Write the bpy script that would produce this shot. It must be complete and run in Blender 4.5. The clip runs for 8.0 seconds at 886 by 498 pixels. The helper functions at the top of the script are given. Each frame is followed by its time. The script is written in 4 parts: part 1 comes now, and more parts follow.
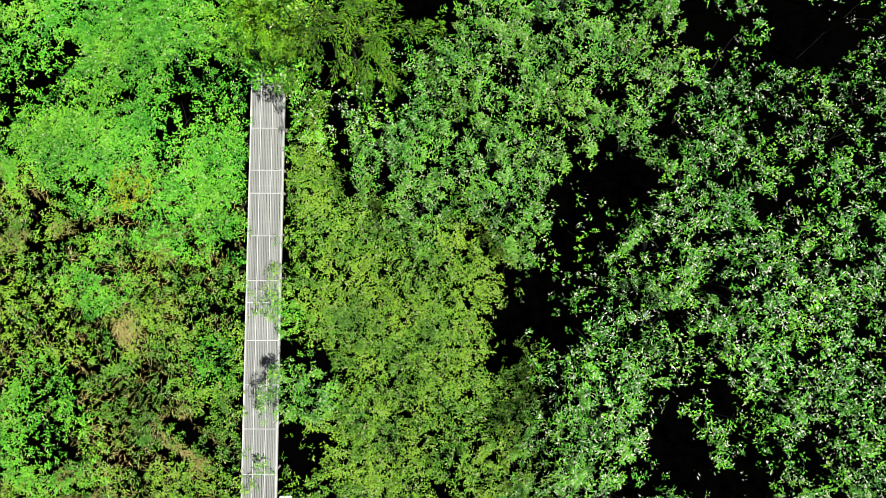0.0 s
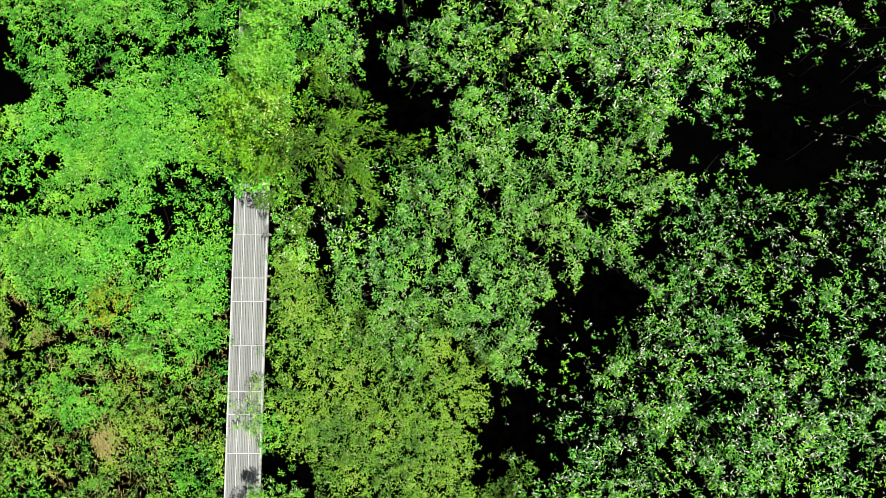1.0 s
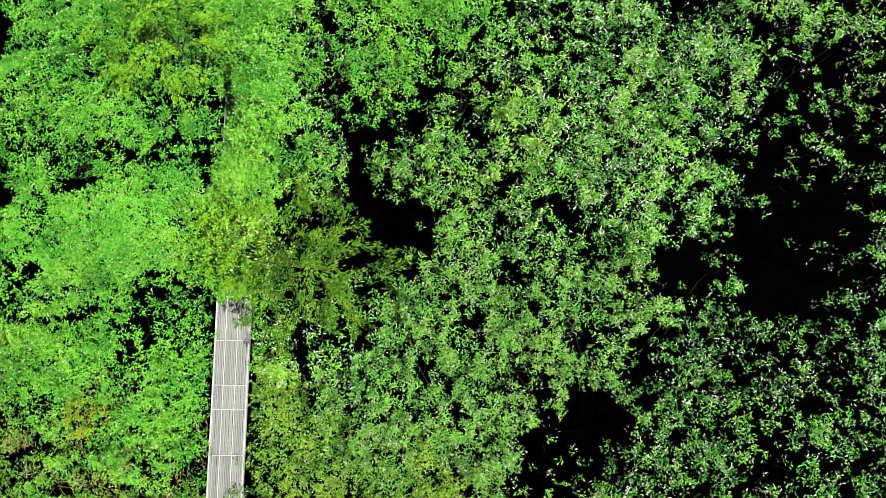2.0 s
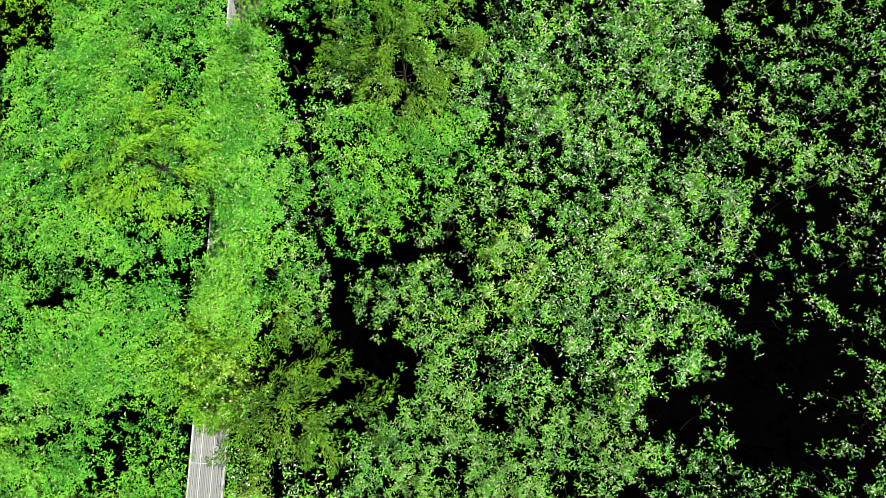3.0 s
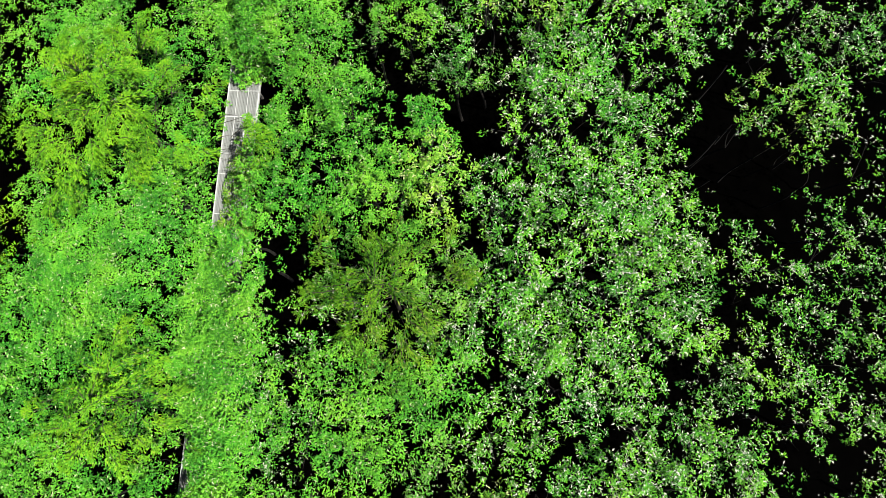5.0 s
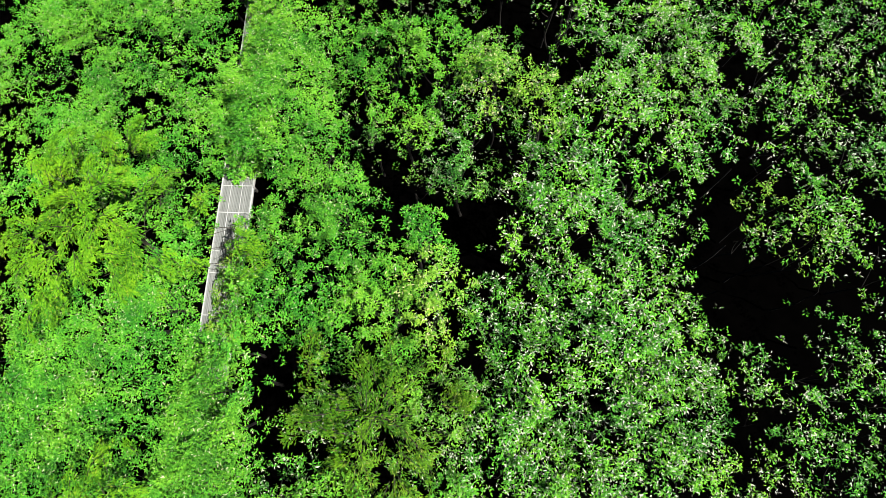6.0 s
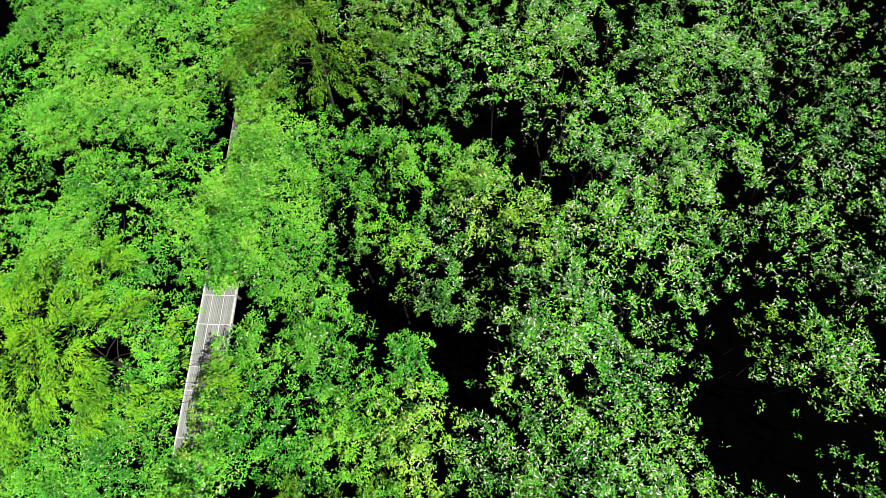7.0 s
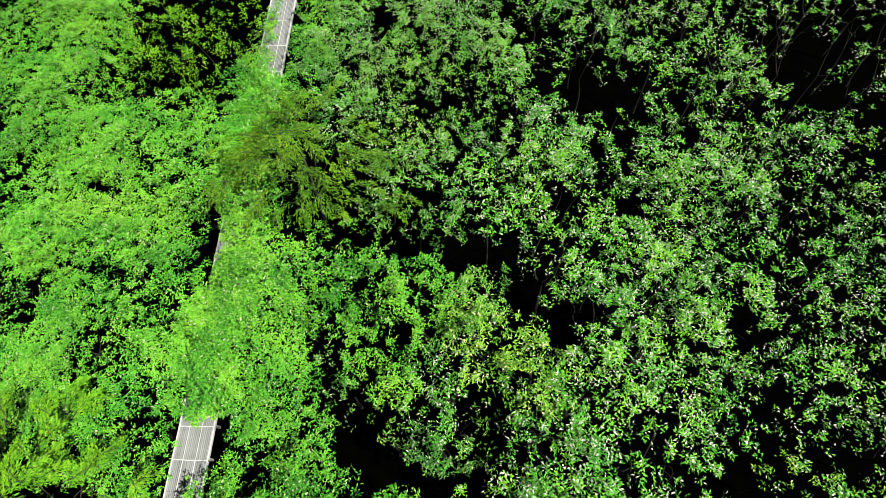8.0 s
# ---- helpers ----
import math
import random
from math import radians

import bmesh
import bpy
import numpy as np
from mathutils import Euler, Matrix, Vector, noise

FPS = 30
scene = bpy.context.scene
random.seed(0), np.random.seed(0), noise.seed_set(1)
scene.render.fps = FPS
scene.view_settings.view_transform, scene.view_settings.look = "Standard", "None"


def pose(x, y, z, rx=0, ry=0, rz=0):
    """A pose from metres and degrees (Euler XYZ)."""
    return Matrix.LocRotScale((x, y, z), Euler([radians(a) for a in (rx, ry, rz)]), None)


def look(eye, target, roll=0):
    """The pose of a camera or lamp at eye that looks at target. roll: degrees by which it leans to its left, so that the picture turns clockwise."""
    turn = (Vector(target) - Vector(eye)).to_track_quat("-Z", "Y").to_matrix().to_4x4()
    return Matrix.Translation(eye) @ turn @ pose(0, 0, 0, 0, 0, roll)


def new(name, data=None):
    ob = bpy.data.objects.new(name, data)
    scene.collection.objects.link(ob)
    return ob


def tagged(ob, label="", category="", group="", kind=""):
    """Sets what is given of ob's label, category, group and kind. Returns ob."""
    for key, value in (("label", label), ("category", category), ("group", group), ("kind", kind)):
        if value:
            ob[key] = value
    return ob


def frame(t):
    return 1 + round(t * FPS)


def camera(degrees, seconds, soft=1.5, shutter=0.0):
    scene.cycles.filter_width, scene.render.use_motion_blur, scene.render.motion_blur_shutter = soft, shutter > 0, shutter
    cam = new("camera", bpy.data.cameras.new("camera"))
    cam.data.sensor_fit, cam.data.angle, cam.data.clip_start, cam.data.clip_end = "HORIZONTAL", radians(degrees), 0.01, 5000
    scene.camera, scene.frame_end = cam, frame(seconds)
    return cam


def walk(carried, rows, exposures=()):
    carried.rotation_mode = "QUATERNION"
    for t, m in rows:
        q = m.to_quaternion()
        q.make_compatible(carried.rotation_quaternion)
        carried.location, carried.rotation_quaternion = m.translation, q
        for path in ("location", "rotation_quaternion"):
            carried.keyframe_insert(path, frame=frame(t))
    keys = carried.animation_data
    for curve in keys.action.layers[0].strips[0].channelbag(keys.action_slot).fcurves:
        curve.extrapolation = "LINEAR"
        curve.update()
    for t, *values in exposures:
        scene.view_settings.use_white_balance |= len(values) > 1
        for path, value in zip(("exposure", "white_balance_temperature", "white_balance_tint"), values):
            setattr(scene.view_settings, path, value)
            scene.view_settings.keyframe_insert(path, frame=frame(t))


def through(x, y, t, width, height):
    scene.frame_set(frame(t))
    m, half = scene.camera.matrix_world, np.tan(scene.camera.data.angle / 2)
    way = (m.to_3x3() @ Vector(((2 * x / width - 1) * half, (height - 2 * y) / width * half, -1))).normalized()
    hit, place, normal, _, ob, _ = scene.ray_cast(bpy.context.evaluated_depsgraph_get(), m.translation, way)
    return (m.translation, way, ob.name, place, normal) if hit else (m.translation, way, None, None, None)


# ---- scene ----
cam = camera(75.2, 8.0, soft=0.7)
PATH = [
    (0, (-0.215, -0.813, 25.736), (-0.213, -0.683, 23.74), 0.4),
    (0.5, (0.163, 1.238, 25.728), (0.163, 1.389, 23.733), -0.5),
    (1, (0.507, 3.336, 25.702), (0.506, 3.511, 23.71), -0.8),
    (1.5, (0.877, 5.452, 25.72), (0.875, 5.653, 23.73), -0.7),
    (1.7, (1.0, 6.259, 25.711), (0.997, 6.462, 23.722), -1.1),
    (2.8, (1.624, 10.797, 25.675), (1.622, 11.076, 23.694), 0.7),
    (3, (1.721, 11.641, 25.675), (1.718, 11.938, 23.698), 0.6),
    (3.5, (1.858, 13.76, 25.67), (1.849, 14.093, 23.698), 0.1),
    (3.8, (1.919, 14.95, 25.661), (1.908, 15.299, 23.692), -0.2),
    (4, (1.94, 15.682, 25.658), (1.928, 16.05, 23.692), -0.2),
    (4.5, (1.961, 17.387, 25.613), (1.947, 17.799, 23.656), -0.2),
    (4.7, (1.97, 18.009, 25.605), (1.955, 18.43, 23.649), -0.4),
    (5.8, (1.936, 21.408, 25.47), (1.921, 21.964, 23.549), 0.3),
    (6, (1.95, 22.018, 25.471), (1.934, 22.587, 23.553), 0.4),
    (6.5, (2.084, 23.657, 25.456), (2.063, 24.284, 23.557), 0.1),
    (6.9, (2.286, 25.032, 25.44), (2.26, 25.721, 23.563), -0.2),
    (7, (2.328, 25.385, 25.438), (2.303, 26.085, 23.565), -0.0),
    (7.5, (2.495, 27.169, 25.423), (2.463, 27.946, 23.581), -0.4),
    (8, (2.588, 28.94, 25.463), (2.549, 29.79, 23.653), -0.6),
]
walk(cam, [(t, look(eye, target, roll)) for t, eye, target, roll in PATH])


# ---- light ----
SUN_WAY = Vector((0.453, -0.165, 0.876))
world = bpy.data.worlds.new("world")
scene.world = world
world.use_nodes = True
sky = world.node_tree.nodes.new("ShaderNodeTexSky")
sky.sky_type = "NISHITA"
sky.sun_disc = False
sky.sun_elevation = math.asin(SUN_WAY.normalized().z)
sky.sun_rotation = math.atan2(SUN_WAY.x, SUN_WAY.y)
back = world.node_tree.nodes["Background"]
world.node_tree.links.new(sky.outputs["Color"], back.inputs["Color"])
sky.air_density, sky.dust_density, sky.ozone_density = 0.15, 0.0, 1.0
back.inputs["Strength"].default_value = 0.05
sun = new("sun", bpy.data.lights.new("sun", "SUN"))
sun.data.energy, sun.data.angle, sun.data.color = 5.0, radians(0.5), (1.0, 0.96, 0.88)
scene.view_settings.exposure = 2.57
sun.matrix_world = look(SUN_WAY * 80, (0, 0, 0))

# ---- materials ----


def shader(name):
    m = bpy.data.materials.new(name)
    m.use_nodes = True
    nt = m.node_tree
    return m, nt, nt.nodes["Principled BSDF"], nt.nodes["Material Output"]


def node(nt, kind, **values):
    n = nt.nodes.new(kind)
    for key, value in values.items():
        n.inputs[key.replace("_", " ")].default_value = value
    return n


def ramp(nt, fac, stops):
    r = nt.nodes.new("ShaderNodeValToRGB")
    while len(r.color_ramp.elements) < len(stops):
        r.color_ramp.elements.new(0.5)
    for e, (at, colour) in zip(r.color_ramp.elements, stops):
        e.position, e.color = at, (*colour, 1)
    nt.links.new(fac, r.inputs["Fac"])
    return r.outputs["Color"]


def place_noise(nt, scale, detail=3.0):
    """Noise at real-world size."""
    g = nt.nodes.new("ShaderNodeNewGeometry")
    n = node(nt, "ShaderNodeTexNoise", Scale=scale, Detail=detail)
    nt.links.new(g.outputs["Position"], n.inputs["Vector"])
    return n.outputs["Fac"]


def leaf_material(name, dark, mid, light, glint_or_dry, rough=0.42, through=0.22, gloss=0.5, share=0.035):
    """Leaves: each one with a tone of its own, drifting in patches, a few of them dried, pale or painted as whitish
    glints.
    """
    m, nt, bsdf, out = shader(name)
    g = nt.nodes.new("ShaderNodeNewGeometry")
    mix = node(nt, "ShaderNodeMath")
    mix.operation = "MULTIPLY_ADD"
    nt.links.new(place_noise(nt, 0.7), mix.inputs[0])
    mix.inputs[1].default_value = 1.5
    add = node(nt, "ShaderNodeMath")
    add.operation = "MULTIPLY_ADD"
    nt.links.new(g.outputs["Random Per Island"], add.inputs[0])
    add.inputs[1].default_value, add.inputs[2].default_value = 0.5, -0.62
    info = nt.nodes.new("ShaderNodeObjectInfo")
    own = node(nt, "ShaderNodeMath")
    own.operation = "MULTIPLY_ADD"
    nt.links.new(info.outputs["Random"], own.inputs[0])
    own.inputs[1].default_value = 0.24
    nt.links.new(add.outputs[0], own.inputs[2])
    nt.links.new(own.outputs[0], mix.inputs[2])
    colour = ramp(nt, mix.outputs[0], ((0.1, dark), (0.45, mid), (0.8, light)))
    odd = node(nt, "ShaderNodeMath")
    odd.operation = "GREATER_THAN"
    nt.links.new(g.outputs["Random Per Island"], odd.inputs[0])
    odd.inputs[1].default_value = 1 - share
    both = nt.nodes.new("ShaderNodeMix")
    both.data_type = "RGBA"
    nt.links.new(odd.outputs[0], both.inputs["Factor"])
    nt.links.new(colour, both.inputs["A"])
    both.inputs["B"].default_value = (*glint_or_dry, 1)
    hue = nt.nodes.new("ShaderNodeMapRange")
    hue.inputs["From Min"].default_value, hue.inputs["From Max"].default_value = 0.3, 0.7
    hue.inputs["To Min"].default_value, hue.inputs["To Max"].default_value = 0.492, 0.510
    nt.links.new(place_noise(nt, 0.33, 2.0), hue.inputs["Value"])
    drift = nt.nodes.new("ShaderNodeHueSaturation")
    nt.links.new(hue.outputs[0], drift.inputs["Hue"])
    nt.links.new(both.outputs["Result"], drift.inputs["Color"])
    final = drift.outputs["Color"]
    nt.links.new(final, bsdf.inputs["Base Color"])
    bsdf.inputs["Roughness"].default_value = rough
    bsdf.inputs["Specular IOR Level"].default_value = gloss
    tr = nt.nodes.new("ShaderNodeBsdfTranslucent")
    nt.links.new(final, tr.inputs["Color"])
    blend = node(nt, "ShaderNodeMixShader", Fac=through)
    nt.links.new(bsdf.outputs[0], blend.inputs[1])
    nt.links.new(tr.outputs[0], blend.inputs[2])
    nt.links.new(blend.outputs[0], out.inputs["Surface"])
    return m


def plain_material(name, stops, scale, rough, bump=0.3, stretch=None, gloss=0.3):
    """A rough surface with tone at two scales and fine relief."""
    m, nt, bsdf, out = shader(name)
    co = nt.nodes.new("ShaderNodeTexCoord")
    mapping = nt.nodes.new("ShaderNodeMapping")
    if stretch:
        mapping.inputs["Scale"].default_value = stretch
    info = nt.nodes.new("ShaderNodeObjectInfo")
    nt.links.new(co.outputs["Object"], mapping.inputs["Vector"])
    fine = node(nt, "ShaderNodeTexNoise", Scale=scale, Detail=6.0)
    nt.links.new(mapping.outputs[0], fine.inputs["Vector"])
    mixed = node(nt, "ShaderNodeMath")
    mixed.operation = "MULTIPLY_ADD"
    nt.links.new(info.outputs["Random"], mixed.inputs[0])
    mixed.inputs[1].default_value = 0.3
    half = node(nt, "ShaderNodeMath")
    half.operation = "MULTIPLY_ADD"
    nt.links.new(place_noise(nt, scale * 0.11), half.inputs[0])
    half.inputs[1].default_value, half.inputs[2].default_value = 0.5, -0.4
    total = node(nt, "ShaderNodeMath")
    total.operation = "ADD"
    nt.links.new(fine.outputs["Fac"], total.inputs[0])
    nt.links.new(half.outputs[0], mixed.inputs[2])
    nt.links.new(mixed.outputs[0], total.inputs[1])
    nt.links.new(ramp(nt, total.outputs[0], stops), bsdf.inputs["Base Color"])
    bsdf.inputs["Roughness"].default_value = rough
    bsdf.inputs["Specular IOR Level"].default_value = gloss
    b = node(nt, "ShaderNodeBump", Strength=bump, Distance=0.02)
    nt.links.new(fine.outputs["Fac"], b.inputs["Height"])
    nt.links.new(b.outputs[0], bsdf.inputs["Normal"])
    return m


# whitish fourth colours paint the sun glints of glossy leaves, most in tall trees
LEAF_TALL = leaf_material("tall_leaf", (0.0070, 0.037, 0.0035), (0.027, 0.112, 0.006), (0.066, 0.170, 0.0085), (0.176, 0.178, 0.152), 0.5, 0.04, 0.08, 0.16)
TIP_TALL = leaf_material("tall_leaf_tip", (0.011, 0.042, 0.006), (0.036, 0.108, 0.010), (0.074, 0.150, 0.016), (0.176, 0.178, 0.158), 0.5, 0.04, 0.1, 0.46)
LEAF_SMALL = leaf_material("small_tree_leaf", (0.008, 0.036, 0.004), (0.027, 0.096, 0.008), (0.060, 0.142, 0.011), (0.125, 0.142, 0.09), 0.5, 0.04, 0.08, 0.12)
TIP_SMALL = leaf_material("small_tree_tip", (0.013, 0.042, 0.011), (0.042, 0.098, 0.020), (0.076, 0.130, 0.030), (0.135, 0.145, 0.105), 0.5, 0.04, 0.1, 0.34)
LEAF_PALE = leaf_material("pale_leaf", (0.016, 0.066, 0.0045), (0.046, 0.120, 0.007), (0.088, 0.160, 0.012), (0.16, 0.17, 0.08), 0.5, 0.04, 0.08, 0.10)
LEAF_MOUND = leaf_material("mound_leaf", (0.0075, 0.044, 0.0040), (0.025, 0.106, 0.0066), (0.060, 0.158, 0.0105), (0.13, 0.16, 0.085), 0.6, 0.04, 0.05, 0.05)
LEAF_FEATHER = leaf_material("feather_leaf", (0.008, 0.034, 0.0014), (0.026, 0.082, 0.0018), (0.054, 0.124, 0.0028), (0.075, 0.115, 0.0085), 0.6, 0.04, 0.05)
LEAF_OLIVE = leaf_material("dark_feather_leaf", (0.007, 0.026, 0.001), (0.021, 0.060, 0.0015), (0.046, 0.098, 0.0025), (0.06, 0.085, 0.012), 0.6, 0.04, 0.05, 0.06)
LEAF_GOLD = leaf_material("golden_leaf", (0.030, 0.052, 0.002), (0.060, 0.082, 0.0028), (0.095, 0.110, 0.004), (0.13, 0.12, 0.03), 0.6, 0.04, 0.05)
LEAF_LOW = leaf_material("low_leaf", (0.009, 0.035, 0.0035), (0.031, 0.086, 0.005), (0.075, 0.130, 0.0085), (0.125, 0.13, 0.075), 0.55, 0.04, 0.08, 0.08)
BLADE = leaf_material("sedge_blade", (0.0135, 0.0225, 0.003), (0.040, 0.0455, 0.008), (0.098, 0.078, 0.028), (0.165, 0.12, 0.064), 0.6, 0.04, 0.1)
# bark far darker than its own tone: shade under the crowns is coloured in
SHADED_BARK = plain_material("bark", ((0.2, (0.0016, 0.0014, 0.0012)), (0.7, (0.0046, 0.0041, 0.0035))), 9.0, 0.9, 0.6, (3, 3, 0.6), 0.1)
GREY_BARK = plain_material("grey_bark", ((0.2, (0.005, 0.0045, 0.0033)), (0.7, (0.018, 0.016, 0.012))), 9.0, 0.9, 0.6, (3, 3, 0.6), 0.1)
# peat near black: the deep shade below the canopy is put into its colour
MUD = plain_material("shade_black_peat", ((0.2, (0.00006, 0.00006, 0.00006)), (0.8, (0.0002, 0.00018, 0.00017))), 1.8, 0.95, 0.3, None, 0.0)
PLANK = plain_material("weathered_slat", ((0.05, (0.0374, 0.0398, 0.0374)), (0.4, (0.0577, 0.0616, 0.0585)), (0.8, (0.0858, 0.0897, 0.0858))), 5.0, 0.8, 0.25, (6, 0.5, 1), 0.2)
TRIM = plain_material("bleached_trim", ((0.1, (0.0936, 0.0983, 0.0952)), (0.8, (0.164, 0.169, 0.165))), 6.0, 0.75, 0.2, (5, 0.6, 1), 0.2)
BEAM = plain_material("beam_wood", ((0.1, (0.05, 0.045, 0.04)), (0.8, (0.13, 0.12, 0.105))), 5.0, 0.85, 0.3)
ENAMEL = plain_material("white_panel", ((0.1, (0.66, 0.67, 0.67)), (0.8, (0.8, 0.81, 0.81))), 3.0, 0.4, 0.05)

# ---- building helpers ----


def part(name, data, material, parent, label=""):
    data.materials.append(material)
    ob = new(name, data)
    ob.parent = parent
    return tagged(ob, label)


def thing(name, x, y, z, label, category, group="", kind=""):
    ob = new(name)
    ob.location = (x, y, z)
    ob.empty_display_size = 0.3
    return tagged(ob, label, category, group, kind)


def mesh_of(name, verts, faces):
    """A mesh from arrays: verts (n, 3), faces (m, 3 or 4)."""
    me = bpy.data.meshes.new(name)
    n, k = faces.shape
    me.vertices.add(len(verts))
    me.vertices.foreach_set("co", verts.astype(np.float32).ravel())
    me.loops.add(n * k)
    me.loops.foreach_set("vertex_index", faces.astype(np.int32).ravel())
    me.polygons.add(n)
    me.polygons.foreach_set("loop_start", np.arange(0, n * k, k, dtype=np.int32))
    me.polygons.foreach_set("loop_total", np.full(n, k, dtype=np.int32))
    me.update(calc_edges=True)
    return me


def unit(v):
    return v / np.maximum(np.linalg.norm(v, axis=-1, keepdims=True), 1e-6)


def leaves(rng, p, up, along, length, width, fold=0.25, droop=0.15):
    """Folded leaf blades: from p, reaching along, their faces turned to up."""
    n = len(p)
    up, along = unit(up), unit(along)
    side = unit(np.cross(along, up))
    up = np.cross(side, along)
    L = (length * rng.uniform(0.7, 1.3, n))[:, None]
    W = (width * rng.uniform(0.75, 1.3, n))[:, None]
    mid = p + along * L * 0.45 + up * W * fold
    v = np.stack([p, mid + side * W / 2, p + along * L - np.array([0, 0, 1]) * L * droop, mid - side * W / 2], 1)
    i = np.arange(n)[:, None] * 4
    f = np.concatenate([i + [0, 1, 2], i + [0, 2, 3]], 1).reshape(-1, 3)
    return v.reshape(-1, 3), f


def lumpy(d, seed, amount):
    """A radius factor that bulges into rounded lobes over the directions d."""
    r = np.random.default_rng(seed)
    out = np.zeros(len(d))
    for freq in (2.2, 3.9, 7.0):
        for _ in range(4):
            w = r.normal(size=3) * freq
            out += np.sin(d @ w + r.uniform(0, 6.28)) / freq
    return 1 + amount * out


def tubes(lines):
    """Tapered limbs: each line is a list of (point, radius)."""
    vs, fs, base = [], [], 0
    for line in lines:
        k = 4
        for i, (p, r) in enumerate(line):
            p = np.array(p, float)
            nxt, prv = np.array(line[min(i + 1, len(line) - 1)][0], float), np.array(line[max(i - 1, 0)][0], float)
            d = unit(nxt - prv)
            a = unit(np.cross(d, [0.31, 0.95, 0.1]))
            b = np.cross(d, a)
            for j in range(k):
                t = j * 2 * math.pi / k
                vs.append(p + r * (a * math.cos(t) + b * math.sin(t)))
        for i in range(len(line) - 1):
            for j in range(k):
                fs.append((base + i * k + j, base + i * k + (j + 1) % k, base + (i + 1) * k + (j + 1) % k, base + (i + 1) * k + j))
        base += len(line) * k
    return np.array(vs), np.array(fs)


def limb(rng, a, b, r0, r1, steps=4, sag=0.12):
    a, b = np.array(a, float), np.array(b, float)
    n = np.linalg.norm(b - a)
    side = rng.normal(size=3) * sag * n
    return [(a + (b - a) * s + side * math.sin(s * math.pi) * 0.5, r0 + (r1 - r0) * s) for s in np.linspace(0, 1, steps)]


def in_gap(x, y, grow=1.0, z=3.5):
    """Which places lie in an opening of the canopy; a stray sprig is left here and there."""
    hit = np.zeros(len(x), bool)
    mx, my = x.mean(), y.mean()
    for gx, gy, a, b in GAPS:
        if abs(gx - mx) > 7 or abs(gy - my) > 7:
            continue
        wob = 1 + 0.22 * np.sin(3 * np.arctan2(y - gy, x - gx) + gx) + 0.12 * np.sin(7 * np.arctan2(y - gy, x - gx) + gy)
        hit |= ((x - gx) / a) ** 2 + ((y - gy) / b) ** 2 < (grow * wob) ** 2
    x, y = x + (x - 1.5) / 22 * (z - 3.5), y + np.clip((y - 10) / 60, 0.1, 0.55) * (z - 3.5)
    for x0, y0, x1, y1, w in CREVICES:
        if abs((x0 + x1) / 2 - mx) > 6 or abs((y0 + y1) / 2 - my) > 6:
            continue
        ex, ey = x1 - x0, y1 - y0
        u = np.clip(((x - x0) * ex + (y - y0) * ey) / (ex * ex + ey * ey), 0, 1)
        wob = 1 + 0.35 * np.sin(x * 6.1 + y0) * np.sin(y * 5.3 + x0) + 0.2 * np.sin(x * 13 + y * 11)
        hit |= np.hypot(x - x0 - u * ex, y - y0 - u * ey) < w * grow * wob + 0.06
    return hit & (np.sin(x * 91.7 + y * 57.3) < 0.97)


def deck_x(y):
    """The boardwalk's middle line."""
    return np.interp(y, (-14, 8, 32, 41, 60), (-8.12, -7.87, -7.84, -7.96, -8.06))


def over_deck(p, reach):
    """Which of the places p hang over the open stretches of the boardwalk."""
    y, h = p[:, 1], p[:, 2] - 0.8
    d = p[:, 0] - deck_x(y)
    half = np.where((y > 28.6) & (y < 30.3), 0.1, reach)
    half = np.where((y >= 30.3) & (y < 33), reach + 0.42 * p[:, 2], half)
    half = np.where((y > 20) & (y <= 28.6), -0.3, half)
    clear = (y < 8.3) | ((y > 24.8) & (y < 32.2))
    lean = d - 0.39 * h
    slits = (y > 14.9) & (y < 17) & (lean > -0.85) & (lean < -0.42)
    ys = y + 0.55 * h
    lean = d - 0.44 * h
    slits |= (ys > 38) & (ys < 41.3) & (lean > -0.92) & (lean < -0.62)
    slits |= (y + 0.87 * h > 50.6) & (lean > -0.12 + 0.12 * np.sin(y * 5)) & (lean < 0.8)
    lean = d - 0.42 * h
    slits |= (y + 0.25 * h > 25.2) & (y + 0.25 * h < 32.2) & (lean > -0.8) & (lean < np.where(y > 30, 0.75, 0.05))
    return (clear & (d > -reach) & (d < half)) | slits


# ---- plan: (x, y, radius, height of the top) ----
FEATHER = [(-13.1, 3.3, 1.0, 2.8), (-4.0, 9.3, 3.2, 5.2), (-9.4, 17.9, 2.4, 6.3), (-0.1, 22.1, 2.7, 6.6), (-10.6, 28.6, 3.7, 7.0), (-4.0, 42.5, 3.5, 7.0)]
DUSKY = [(-7.5, 8.9, 0.9, 4.3), (-15.9, 23.9, 1.4, 4.2), (-15.5, 28.4, 1.4, 4.5), (-6.1, 44.6, 1, 4.6), (-8.8, 48.2, 1.6, 5), (-13.6, 48.4, 1.4, 4.6), (-11.4, 49.3, 2, 5.2), (-8.7, 51.1, 1.4, 4.6), (-11.2, 51.8, 2, 5)]
PALE = [(-6.1, 9.9, 1.2, 5.4), (3.4, 13.1, 1.9, 6.3), (4, 14.5, 1.2, 6.2), (1.5, 25.8, 1.4, 6), (1.5, 26.8, 1.3, 6), (5.3, 33.4, 1.4, 7.1), (3.7, 34.7, 1.6, 6.5), (0.8, 45.3, 1.5, 3.5)]
